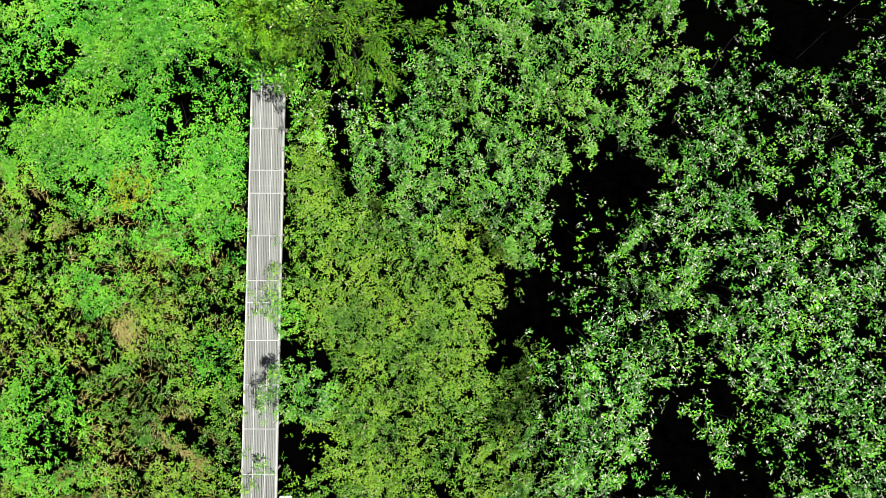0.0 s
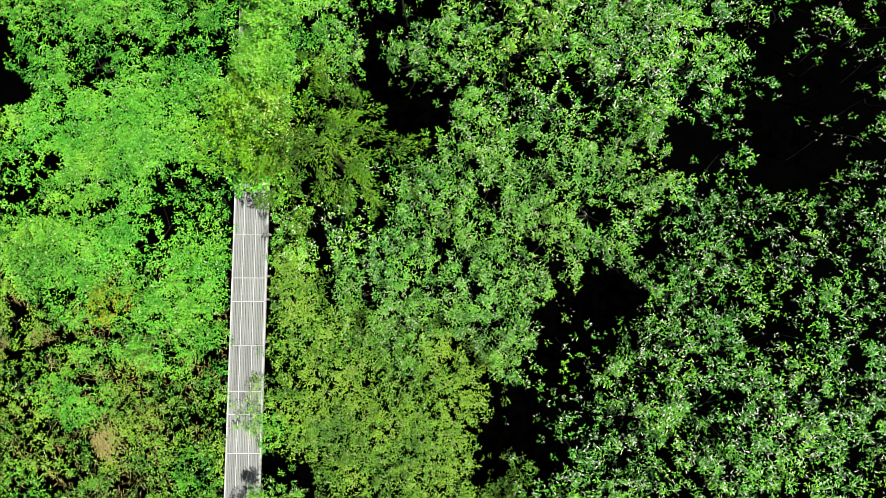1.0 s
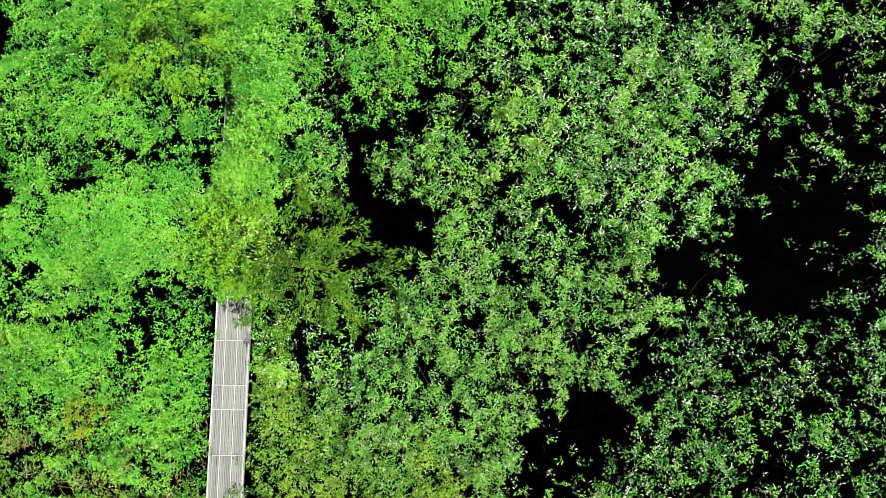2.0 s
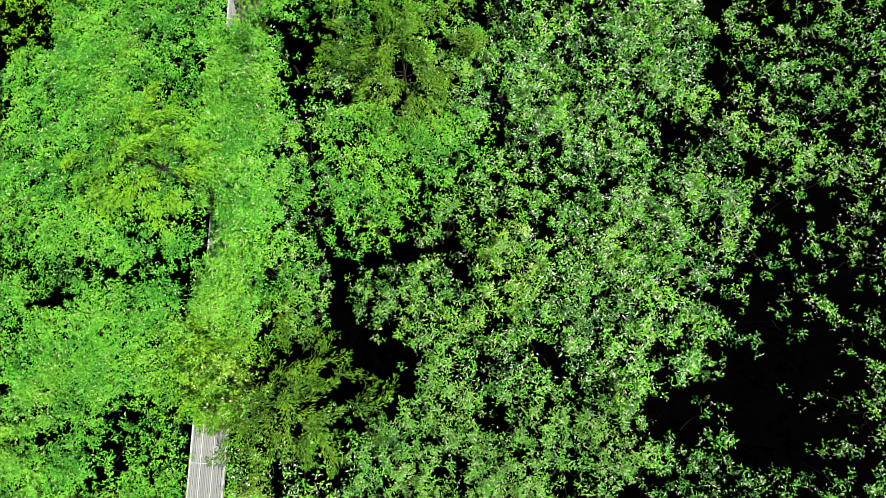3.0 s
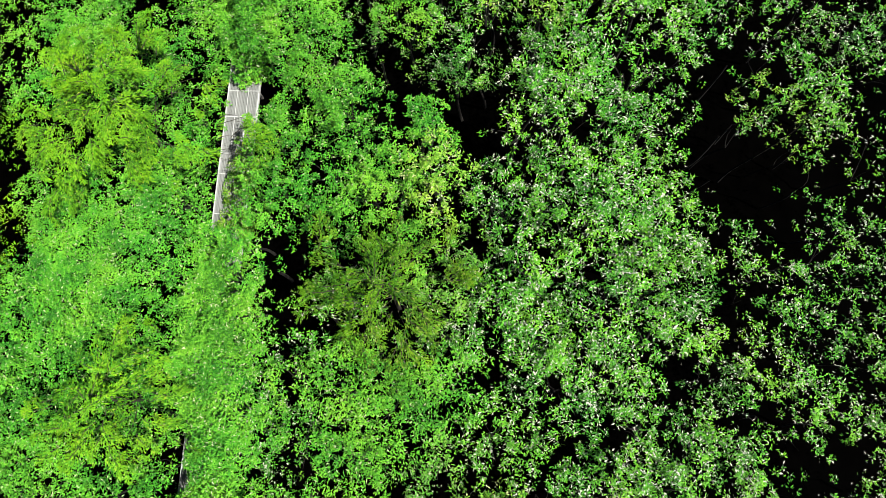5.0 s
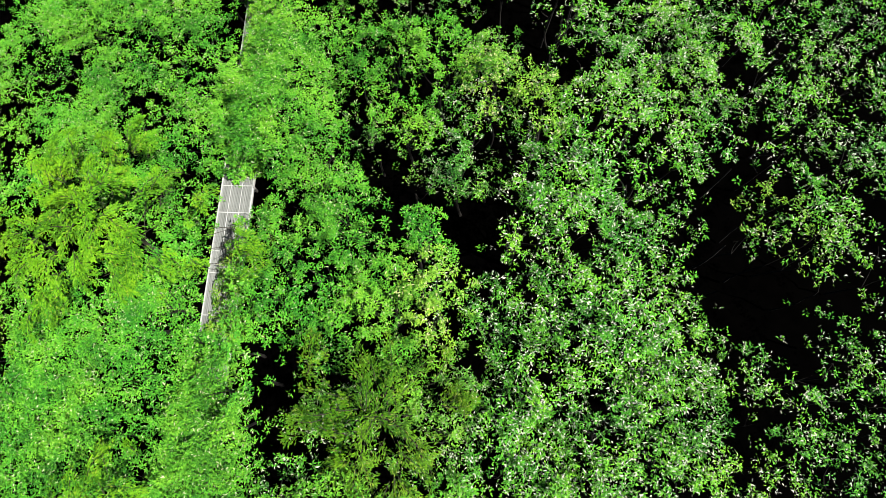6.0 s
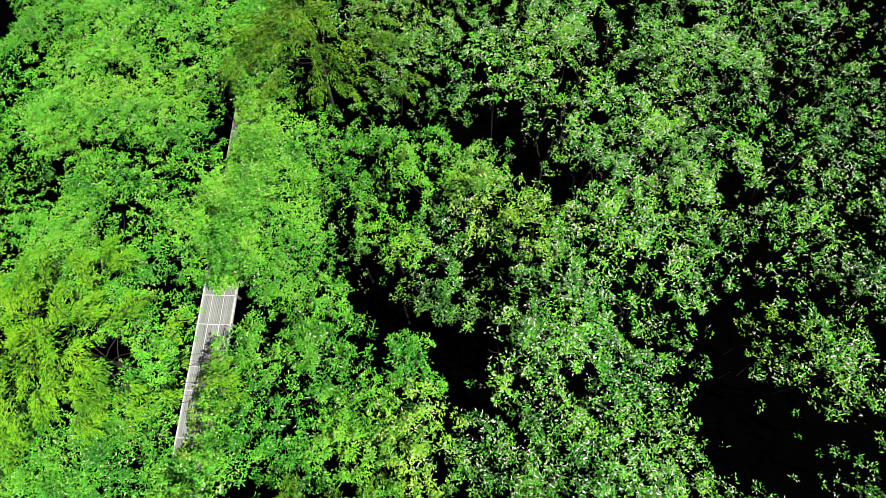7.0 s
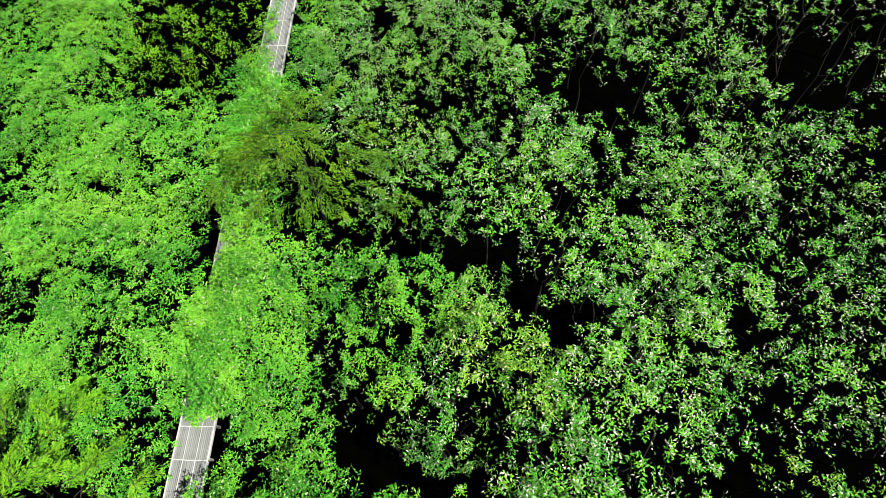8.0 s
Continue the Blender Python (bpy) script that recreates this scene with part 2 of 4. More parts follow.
MOUND_A = [(-17.7, -6.7, 2.3, 1.2), (-10.1, -4.2, 1.1, 0.8), (-15.4, -0.5, 1.6, 0.9), (-10.6, 2, 1.6, 2.3), (-9.5, 3.6, 1.7, 2.8), (-18.1, 5.2, 1.7, 1.2), (-9.7, 5.3, 1.4, 1.4), (-14.5, 5.5, 2.1, 1.6), (-15.9, 5.7, 2.2, 2), (-12.3, 5.8, 3.8, 2.4), (-14, 9.4, 2.1, 2.6), (-15.8, 9.7, 3.5, 3), (-10.7, 9.9, 2, 2.6), (-12.9, 10.8, 2.1, 2.8), (-10.5, 10.8, 2, 2.9), (-6.6, 12.2, 1.3, 4.6), (-9.5, 12.2, 1.2, 2.9), (-5.2, 13.9, 1.8, 5), (-14.8, 13.9, 2.4, 3), (-10.9, 14.2, 2.2, 3.1)]
MOUND_B = [(-12.6, 15.2, 1.6, 3.4), (-8.7, 15.3, 0.9, 3.2), (-1.1, 16.1, 1.5, 5.6), (-5.6, 17.5, 2, 4.8), (-14.1, 17.8, 2.3, 4), (0.3, 18.2, 1.8, 6), (-1.8, 18.4, 1.8, 5.7), (1.9, 18.8, 1.3, 5.6), (-7.3, 19.1, 1.1, 4.6), (-6.4, 19.8, 1.3, 4.7), (-15.3, 21.1, 1.9, 3.5), (-14.3, 21.5, 2, 3.8), (-6, 21.6, 1.7, 4.9), (-12.7, 21.7, 2, 4.4), (-8, 22, 1.1, 4.4), (-13, 22.9, 1.6, 4), (-5, 23.2, 1.3, 5), (-9.9, 23.3, 1.6, 4.6), (-13.1, 24.1, 1.7, 3.6), (-8, 24.5, 0.8, 3)]
MOUND_C = [(-11.4, 24.9, 2.9, 4.3), (-9.8, 25.2, 1.6, 4.8), (-14, 25.9, 1.4, 4), (-9.3, 26, 1.4, 4.2), (-5.7, 32.4, 1.6, 4), (-3.7, 32.9, 1.4, 3.6), (-16.6, 33.7, 1.9, 2.2), (-9.6, 34, 1.5, 2.6), (-5.1, 34.6, 2.5, 4.4), (-8.4, 34.7, 1, 3), (-12.7, 34.9, 2.2, 2.8), (-7.1, 35.7, 1.5, 3.8), (-9.5, 36.2, 1.6, 3.7), (-5.5, 37.4, 2.1, 4.3), (-17.6, 37.8, 2.8, 2.6), (-11.5, 38.4, 2.1, 4.5), (-9.9, 39.1, 2, 4), (-15.1, 39.5, 2, 3.4), (-16.5, 40.1, 1.8, 2.6), (-7.3, 41.6, 1.2, 4.6)]
MOUND_D = [(-9.2, 41.7, 1.4, 4.4), (-14.3, 42.1, 2.3, 3.4), (-11.4, 43.4, 2.5, 4.8), (-7.1, 43.7, 1.2, 5), (-18, 44.6, 3.2, 2.7), (-9.9, 45.1, 1.7, 4.6), (-14.6, 45.1, 1.9, 3.6), (-16.9, 48.1, 2.6, 3.2), (-20.6, 52, 3.1, 2.6)]
MOUND = MOUND_A + MOUND_B + MOUND_C + MOUND_D
SMALL_A = [(4.3, -7.2, 1.7, 3.5), (3.3, 1, 1.3, 2.4), (-1.1, 2.3, 1.4, 3.3), (2.5, 2.8, 1.9, 4), (-2, 4, 2.1, 4), (0.8, 4.3, 2.3, 4.2), (4, 5, 2.1, 5), (7.5, 5.1, 1.2, 4), (6.3, 6.7, 2.1, 5), (-0.3, 7.3, 1.8, 4.8), (2.3, 7.3, 2.2, 5.3), (4.6, 8.5, 2, 5.3), (7.6, 8.9, 1.6, 5.3), (1.3, 9.4, 1.7, 5.3), (1.5, 12.3, 1.6, 6), (-3.5, 12.3, 1.1, 4.2), (-1, 13, 1, 4), (-3.4, 14.2, 1.2, 4.2), (1.6, 15.9, 1.1, 4.8), (2.8, 23.7, 1.1, 4.5)]
SMALL_B = [(-5.9, 24.4, 1.6, 3.6), (-0.1, 26, 1.5, 5.5), (-1, 26.3, 1.6, 5), (-5.2, 26.4, 1.4, 4.2), (-6.3, 26.7, 1.1, 2.8), (-3.3, 27.5, 2.6, 5), (0.7, 28.4, 1.2, 5.4), (0.9, 29, 0.9, 5.4), (-2, 29.3, 1.6, 5.8), (-5.9, 29.4, 1.4, 3), (2.5, 31.3, 1.2, 5.4), (0.2, 33.7, 1.3, 5), (-1.8, 34.9, 1, 3), (-1.9, 36.2, 1, 4.2), (1.5, 36.4, 1.6, 6), (3.6, 36.5, 1.4, 5.5), (-0.9, 36.8, 1.6, 5.3), (-1, 40.7, 1.1, 3.5), (4.5, 45.1, 1.7, 6), (-0.5, 48.3, 2.2, 4.4)]
SMALL_C = [(3.3, 48.6, 2.1, 5), (-3.1, 49.1, 2.2, 4.2), (2.1, 51.1, 1.9, 5), (-0.2, 51.5, 1.7, 4.5), (-4, 53.4, 1.8, 3)]
SMALL = SMALL_A + SMALL_B + SMALL_C
BROAD_A = [(13.2, -7.7, 1.7, 6), (8.9, -6.5, 0.9, 5.5), (5.9, -6.3, 2.4, 4.6), (10.5, -6, 1.6, 6), (13.7, -5.4, 2.1, 6), (6, -4.5, 1.6, 4.6), (9.5, -4.2, 1.7, 6.2), (5.7, -2.8, 2.8, 4.2), (12.1, -2.7, 2.4, 6.3), (9.9, -0.8, 2.3, 6.5), (14.1, -0.4, 2.1, 6.3), (7.9, 0.7, 1.8, 5.5), (12.5, 1.6, 2.2, 6), (9.8, 3.5, 2, 4.8), (14.4, 4.7, 2.2, 5.7), (12.3, 5.7, 1.9, 5.4), (16.3, 7, 1.3, 6), (9.7, 8.1, 1, 4.8), (11.1, 8.5, 0.9, 5.3), (8.6, 9.9, 1.4, 5.5)]
BROAD_B = [(5.2, 11.4, 1.7, 6), (9.2, 11.9, 1.9, 6.3), (7.1, 12.2, 2, 6.3), (16.9, 12.2, 1, 5.5), (14.3, 12.4, 1.1, 6.2), (11.5, 13.5, 1.1, 5.8), (6, 14.2, 2.1, 6), (17.1, 14.2, 1.4, 5.5), (10, 15.3, 2.1, 6), (14.6, 15.3, 2, 5), (8, 15.6, 2.1, 6), (11.6, 16.2, 1.8, 5.7), (3.9, 16.8, 1.6, 5), (16.5, 17.5, 2.2, 5), (14.2, 18.1, 2.2, 5), (6.3, 18.8, 2.3, 5), (7.8, 19.3, 1.7, 5.6), (11.6, 19.3, 1.5, 4.6), (12.9, 20, 2, 5), (16.8, 20.3, 2.2, 5.4)]
BROAD_C = [(14.7, 20.5, 2.1, 5.3), (4.5, 20.6, 2, 5.6), (9.7, 20.6, 1.6, 5.8), (5.5, 20.6, 1.5, 5.3), (8, 21.8, 2, 6.5), (12.7, 22, 1.6, 5.3), (10.1, 22.5, 1.6, 6), (4.3, 22.5, 1.6, 5), (5.2, 22.9, 1.9, 6), (9.1, 22.9, 1.8, 6.4), (16.9, 23, 2.1, 5.3), (14.8, 23.6, 2.3, 5.2), (9.1, 23.9, 1.5, 7), (16.3, 24.2, 1.3, 6), (6.9, 24.7, 1.7, 7.5), (9.7, 25, 1.4, 6.6), (3.9, 25.2, 1.4, 6.5), (17.7, 25.6, 1.5, 5.6), (6.1, 25.9, 1.9, 6.6), (3.5, 25.9, 1.3, 5.5)]
BROAD_D = [(8.3, 26.2, 1.7, 6.6), (12, 27.1, 1, 8), (9.1, 28.2, 1.6, 7), (7.1, 28.4, 1.9, 7), (14.6, 28.5, 1.5, 8), (4.8, 29, 1.7, 7.3), (12.9, 29, 1.5, 8.6), (13.3, 29.1, 1.2, 6), (5.9, 29.5, 1.7, 7.7), (8.9, 30.9, 2.1, 7.4), (16.6, 31.8, 1.5, 7), (13.9, 32.6, 1.7, 7.4), (11.4, 32.7, 1.6, 6.7), (7.6, 33.2, 1.9, 7.6), (10, 34.8, 2, 7), (16.5, 34.8, 2, 7), (12.7, 36.2, 2, 6.5), (15.1, 36.9, 2, 6.7), (6.4, 37.8, 1.6, 7.8), (8.5, 38, 1.6, 7.5)]
BROAD_E = [(4.1, 39.7, 1.6, 8), (15.7, 39.9, 2.2, 7), (10.4, 40.3, 2, 7.3), (12.7, 40.3, 2, 7.4), (6.4, 40.7, 1.7, 7.6), (7.8, 42.2, 1.5, 7.4), (18.1, 42.5, 1.7, 7.4), (16.2, 42.7, 1.3, 7), (6, 43.2, 1.6, 7), (10.3, 43.9, 1.6, 7), (14, 44.2, 1.8, 7.5), (13, 46.5, 1.8, 7.5), (18.4, 46.7, 0.9, 7.5), (10.4, 46.9, 1.8, 7), (6, 47.7, 1.3, 6), (14.4, 48.8, 1.5, 7.5), (8.8, 49, 1.3, 6.5), (20.3, 49.3, 1.5, 7.5), (12.2, 49.6, 1.5, 7), (17.9, 49.6, 1.2, 7.5)]
BROAD = BROAD_A + BROAD_B + BROAD_C + BROAD_D + BROAD_E
# crowns that close over the boardwalk
OVERHEAD = [(-6.6, 12, 1.6, 4.5), (-6.5, 14, 1.35, 4.4), (-6.1, 15.9, 1.2, 4.6), (-6.1, 17.4, 1.3, 4.8), (-6.6, 19.2, 1.5, 4.6), (-6.5, 21, 1.5, 4.7), (-6.6, 22.8, 1.5, 4.3), (-6.9, 24.4, 1.2, 3.6), (-7, 33.6, 1.2, 3), (-6.5, 35.2, 1.6, 3.9), (-6.2, 37.4, 1.5, 4.2), (-6, 39.4, 1.5, 4.4), (-6.6, 41.6, 1.6, 4.7), (-6.6, 43.4, 1.7, 5), (-6.7, 45.4, 1.6, 4.8), (-6.8, 47.2, 1.5, 4.5), (-7.2, 48.8, 1.2, 3.8)]
# openings in the canopy: (x, y, half widths)
GAP_A = [(-13.9, -8, 0.8, 0.5), (10.1, -8, 1.9, 1.1), (13, -7.2, 0.8, 0.8), (-6.3, -7.75, 1.15, 0.95), (-7.0, -3.5, 0.7, 0.35), (8, -6.7, 0.9, 1.5), (-14.7, -5.5, 0.5, 0.3), (9.4, -4.7, 0.6, 0.8), (-15.9, -4.3, 0.9, 0.3), (2.3, -3.7, 0.7, 1), (7.1, -2.6, 0.5, 0.5), (15.1, -2.4, 0.5, 0.5), (3.5, -2, 1.4, 1.6), (4.6, 0.6, 0.9, 0.9), (5.3, 0.9, 1.1, 1.1), (-16.2, 1.9, 0.8, 0.4), (5.9, 2.2, 1.7, 1), (12.3, 2.2, 0.5, 0.5), (6.9, 2.5, 1, 1), (6.2, 2.8, 1.5, 1.2), (-17.8, 3.2, 0.9, 0.5)]
GAP_B = [(-15.4, 3.7, 0.7, 0.4), (-4.2, 4.2, 0.4, 1.4), (8.8, 5.4, 0.6, 1.2), (-2.2, 6.7, 0.5, 0.8), (-18.4, 7.1, 0.8, 0.4), (-2.1, 7.4, 0.5, 1.1), (-13.5, 7.5, 0.8, 0.2), (-16.8, 7.6, 0.7, 0.2), (-15.3, 8, 0.7, 0.2), (-11.2, 8.3, 0.9, 0.4), (-4.2, 8.4, 1.1, 0.8), (14.8, 8.4, 1.7, 0.5), (-13.9, 8.4, 0.6, 0.2), (-8.8, 8.4, 0.7, 0.3), (-9.8, 8.7, 0.4, 0.2), (13.9, 8.8, 2, 1), (9.4, 8.8, 0.6, 1), (3.8, 8.8, 0.6, 0.6), (10.1, 8.9, 0.8, 1), (-10.9, 9, 0.6, 0.2)]
GAP_C = [(15.2, 9, 1.3, 0.6), (-6.3, 9.1, 0.7, 0.5), (12.9, 9.3, 0.6, 0.8), (-0.2, 9.6, 1.1, 0.9), (-0.6, 10, 0.6, 0.5), (-0.2, 10.4, 0.9, 1.1), (16, 10.6, 1.3, 0.9), (12.8, 10.7, 0.7, 0.8), (13.7, 10.8, 1.6, 0.9), (-8, 10.9, 0.4, 0.4), (-14.1, 12.4, 0.4, 0.2), (13, 12.6, 0.8, 0.8), (16.2, 13.5, 1.1, 0.6), (-8.4, 13.8, 0.5, 0.3), (-0.3, 13.8, 0.6, 0.2), (-2, 14.2, 0.4, 1.1), (0.3, 14.9, 0.8, 0.2), (-7.2, 15.2, 0.6, 0.5), (14.4, 16.6, 0.7, 0.6), (14.5, 16.7, 0.6, 0.5)]
GAP_D = [(7.8, 17.4, 0.5, 0.6), (10.2, 18.8, 0.6, 0.6), (3.7, 19.3, 0.5, 0.6), (10.3, 19.3, 0.7, 0.6), (-1.5, 20.7, 1.2, 0.2), (0.6, 21, 1.2, 0.2), (12.2, 21.9, 0.5, 1), (-8.4, 22.2, 0.5, 0.5), (-6, 22.4, 0.6, 0.6), (11.9, 22.5, 0.5, 1.2), (7.4, 22.8, 0.2, 0.4), (-3.8, 23.2, 1, 1.2), (-5.3, 23.8, 0.9, 1), (3, 24.3, 0.4, 0.6), (-6.4, 24.4, 0.7, 0.4), (-15.9, 24.8, 0.6, 1.3), (12.2, 25.2, 0.8, 0.6), (17.4, 25.5, 0.8, 0.8), (13, 25.9, 1.1, 0.8), (11.7, 26.2, 1.1, 1.1)]
GAP_E = [(2.5, 26.4, 0.4, 0.2), (17.2, 27, 0.4, 0.9), (12.9, 27.3, 1.1, 1.5), (10.9, 27.3, 0.7, 1.1), (3.2, 28.5, 0.35, 0.6), (17.8, 28.9, 0.7, 1.5), (3.3, 29.1, 0.6, 0.6), (11.8, 29.3, 1.1, 1.8), (-0, 29.4, 0.3, 0.7), (11.5, 29.5, 0.8, 1.1), (-4.7, 29.7, 0.4, 0.4), (-4, 30, 0.4, 0.5), (14.6, 31, 1, 0.7), (4, 31.4, 0.6, 0.6), (16, 31.4, 0.5, 0.6), (3.7, 31.7, 0.9, 0.4), (12.8, 32.1, 0.5, 0.8), (-6, 32.1, 0.2, 0.2), (3.8, 32.1, 0.9, 0.6), (-0.2, 32.3, 0.6, 0.4)]
GAP_F = [(12.8, 32.8, 0.5, 1.2), (3.8, 32.9, 0.8, 0.4), (7.4, 32.9, 0.3, 0.4), (-1.3, 33, 1.0, 0.4), (-1.8, 33, 0.5, 0.5), (-18.2, 33.1, 0.5, 0.6), (-12.6, 34.2, 0.3, 0.8), (-17.8, 34.4, 0.7, 0.3), (-2.3, 34.8, 0.3, 0.9), (-11.7, 34.8, 0.7, 0.3), (-2, 34.8, 0.3, 1.2), (6.6, 34.8, 0.5, 0.5), (-8.1, 35.2, 0.2, 0.5), (6.5, 35.6, 0.6, 0.6), (-15.7, 36.1, 0.5, 0.6), (-15.5, 36.7, 0.3, 0.7), (4.4, 36.8, 0.5, 0.3), (-10.9, 37.2, 0.8, 0.2), (4.2, 37.4, 0.8, 0.8), (-15.2, 37.8, 0.3, 0.6)]
GAP_G = [(2.6, 38.2, 0.6, 0.9), (-8.7, 38.4, 0.4, 0.2), (-14.2, 38.4, 0.5, 0.2), (-14, 38.7, 0.7, 0.2), (2.7, 38.9, 0.6, 0.9), (1.2, 39.5, 0.8, 0.8), (-4.9, 39.9, 0.9, 0.6), (-1.8, 39.9, 1.1, 0.7), (6.8, 39.9, 0.4, 0.4), (-7.8, 40.5, 0.4, 0.5), (1.2, 41.4, 1, 0.7), (17.4, 41.5, 0.4, 1), (-3.5, 41.8, 0.9, 0.7), (-1.6, 42.3, 0.7, 0.9), (11.2, 43.4, 0.5, 0.3), (11.7, 43.7, 0.8, 0.4), (9.5, 44, 0.4, 1.3), (9.5, 45.1, 0.8, 0.6), (3.1, 46, 0.4, 0.5), (7.6, 46.2, 0.5, 0.9)]
GAP_H = [(1.2, 46.5, 1, 0.5), (3.3, 46.6, 0.6, 0.5), (-9.1, 47.1, 0.6, 0.6), (17.8, 47.4, 1.4, 1.5), (6.2, 47.5, 0.7, 0.9), (-11.4, 47.7, 1.5, 0.6), (8.2, 48.4, 0.7, 0.7), (-14.3, 49.3, 1.2, 0.8), (6.8, 50.6, 1.3, 1), (-12.1, 50.8, 1.6, 0.9), (-1.5, 52.7, 0.7, 0.8)]
GAPS = GAP_A + GAP_B + GAP_C + GAP_D + GAP_E + GAP_F + GAP_G + GAP_H
# dark crevices between the crowns: from (x, y) to (x, y), half width; they slant with the leaning crowns
CREVICE_A = [(2.2, -0.4, 3, -1.2, 0.29), (-13.2, -0.3, -11.7, -0.2, 0.18), (9.4, 0.9, 11.8, 1.3, 0.14), (7.9, 0.9, 8.5, 0.5, 0.14), (-14.4, 1.3, -12.5, 2, 0.18), (-12.5, 2, -11.6, 1.5, 0.18), (8.3, 5.7, 8.5, 4.4, 0.19), (-4.2, 6.2, -4.1, 4.5, 0.17), (-3.4, 6.4, -2.3, 7.1, 0.14), (-14.1, 6.9, -12.4, 7.1, 0.12), (-15.4, 7, -14.1, 6.9, 0.12), (-12.4, 7.1, -12, 7.8, 0.12), (-2.3, 7.1, -1.4, 8.4, 0.14), (9.3, 9.7, 10, 8.3, 0.22), (-8, 10.7, -7.7, 9.5, 0.18), (-5.3, 11.6, -4.5, 12.3, 0.18), (-3, 11.7, -2.4, 11.3, 0.18), (-8.1, 12.2, -7.3, 11.6, 0.18)]
CREVICE_B = [(-13.9, 12.4, -12.5, 12.8, 0.18), (-5.5, 12.5, -4.5, 12.8, 0.11), (-2.1, 13.2, -1.9, 12.2, 0.17), (-8.2, 13.5, -8.1, 12.2, 0.18), (-10.3, 13.5, -8.4, 13.8, 0.1), (-12.5, 14, -10.3, 13.5, 0.1), (-8.5, 14.2, -7.5, 14.8, 0.17), (-12.3, 14.3, -11, 13.9, 0.08), (-1.1, 14.4, 1, 14.6, 0.18), (1, 14.6, 1.9, 15.1, 0.18), (-7.5, 14.8, -6.9, 14.8, 0.17), (-2.8, 15, -2.1, 13.2, 0.17), (-2.2, 15.2, -1.9, 13.7, 0.17), (-2.9, 16.2, -2.2, 15.2, 0.17), (-3.8, 19, -3.3, 17.1, 0.12), (-4.1, 20.6, -3.8, 19, 0.12), (-3.7, 20.9, -1.5, 21, 0.15)]
CREVICE_C = [(-1.5, 21, -0.1, 21.3, 0.15), (-9.3, 22.5, -8.2, 21, 0.12), (-16.1, 25, -14.6, 23.3, 0.3), (-5, 25.2, -4, 25.1, 0.17), (-7.5, 25.7, -7.4, 23.5, 0.19), (2.2, 26.2, 2.5, 25.2, 0.17), (-0, 29, 0.2, 28.3, 0.16), (-0.4, 30.7, 0.7, 31.4, 0.16), (-5.1, 30.8, -4.2, 29.9, 0.15)]
CREVICE_D = [(14.6, 33.1, 14.9, 32.2, 0.15), (-12, 34.1, -11.8, 32.9, 0.11), (-12.2, 34.4, -11, 35.3, 0.12), (-15.6, 34.7, -16.2, 34.5, 0.1), (-7.8, 35, -7.4, 32.5, 0.12), (-2.6, 35, -2, 33.7, 0.19), (-11, 35.3, -10.2, 34.6, 0.12), (-1.6, 37.1, -0.4, 38, 0.18), (-14.5, 37.5, -14.6, 35.3, 0.15), (-11.5, 37.7, -10, 37.5, 0.15), (-13.9, 37.9, -11.5, 37.7, 0.15), (-8.3, 41.2, -7.5, 39.7, 0.17), (-11.1, 41.7, -9.7, 42.4, 0.11), (-13.6, 42, -12.6, 41.4, 0.18), (4.4, 44.6, 5.2, 45.9, 0.15), (10.6, 46.1, 11.7, 44.5, 0.15)]
CREVICE_E = [(4.8, 53.5, 6.4, 50.4, 0.29), (6.4, 50.4, 6.6, 48.3, 0.29), (9.5, 46.6, 10.1, 44.1, 0.25), (12.5, 47.1, 13.5, 44.8, 0.2), (5.5, 45.5, 5.2, 43.9, 0.2), (7.1, 41.6, 7.3, 40.5, 0.23), (-2.1, 53.1, -1.1, 51.9, 0.27)]
CREVICES = CREVICE_E + CREVICE_A + CREVICE_B + CREVICE_C + CREVICE_D

# ---- the growth ----


def dome(rng, n, r, z, rz, seed, low_share, edge=1.0):
    """n places over a lobed, domed crown round (0, 0) with its top at z, even in plan, and the way out of it."""
    th = rng.uniform(0, 2 * math.pi, n)
    rho = np.sqrt(rng.uniform(0, 1, n)) * edge
    d0 = np.stack([np.cos(th), np.sin(th), np.zeros(n)], 1)
    rim = lumpy(d0, seed, 0.22)
    rel = np.clip(rho, 0, 0.999)
    h = np.sqrt(1 - rel ** 2)
    d = np.stack([np.cos(th) * rho, np.sin(th) * rho, h], 1)
    bumps = lumpy(d * 1.5, seed + 7, 0.30)
    p = np.stack([np.cos(th) * rho * r * rim, np.sin(th) * rho * r * rim, z - rz + rz * h * (0.55 + 0.45 * bumps)], 1)
    low = rng.uniform(0, 1, n) < low_share
    p[:, 2] -= np.where(low, rng.uniform(0.3, 1.0, n) * min(1.6, z * 0.45), rng.uniform(0, 0.18, n))
    out = unit(np.stack([d[:, 0] / r, d[:, 1] / r, d[:, 2] / rz + 0.25], 1))
    return p, out


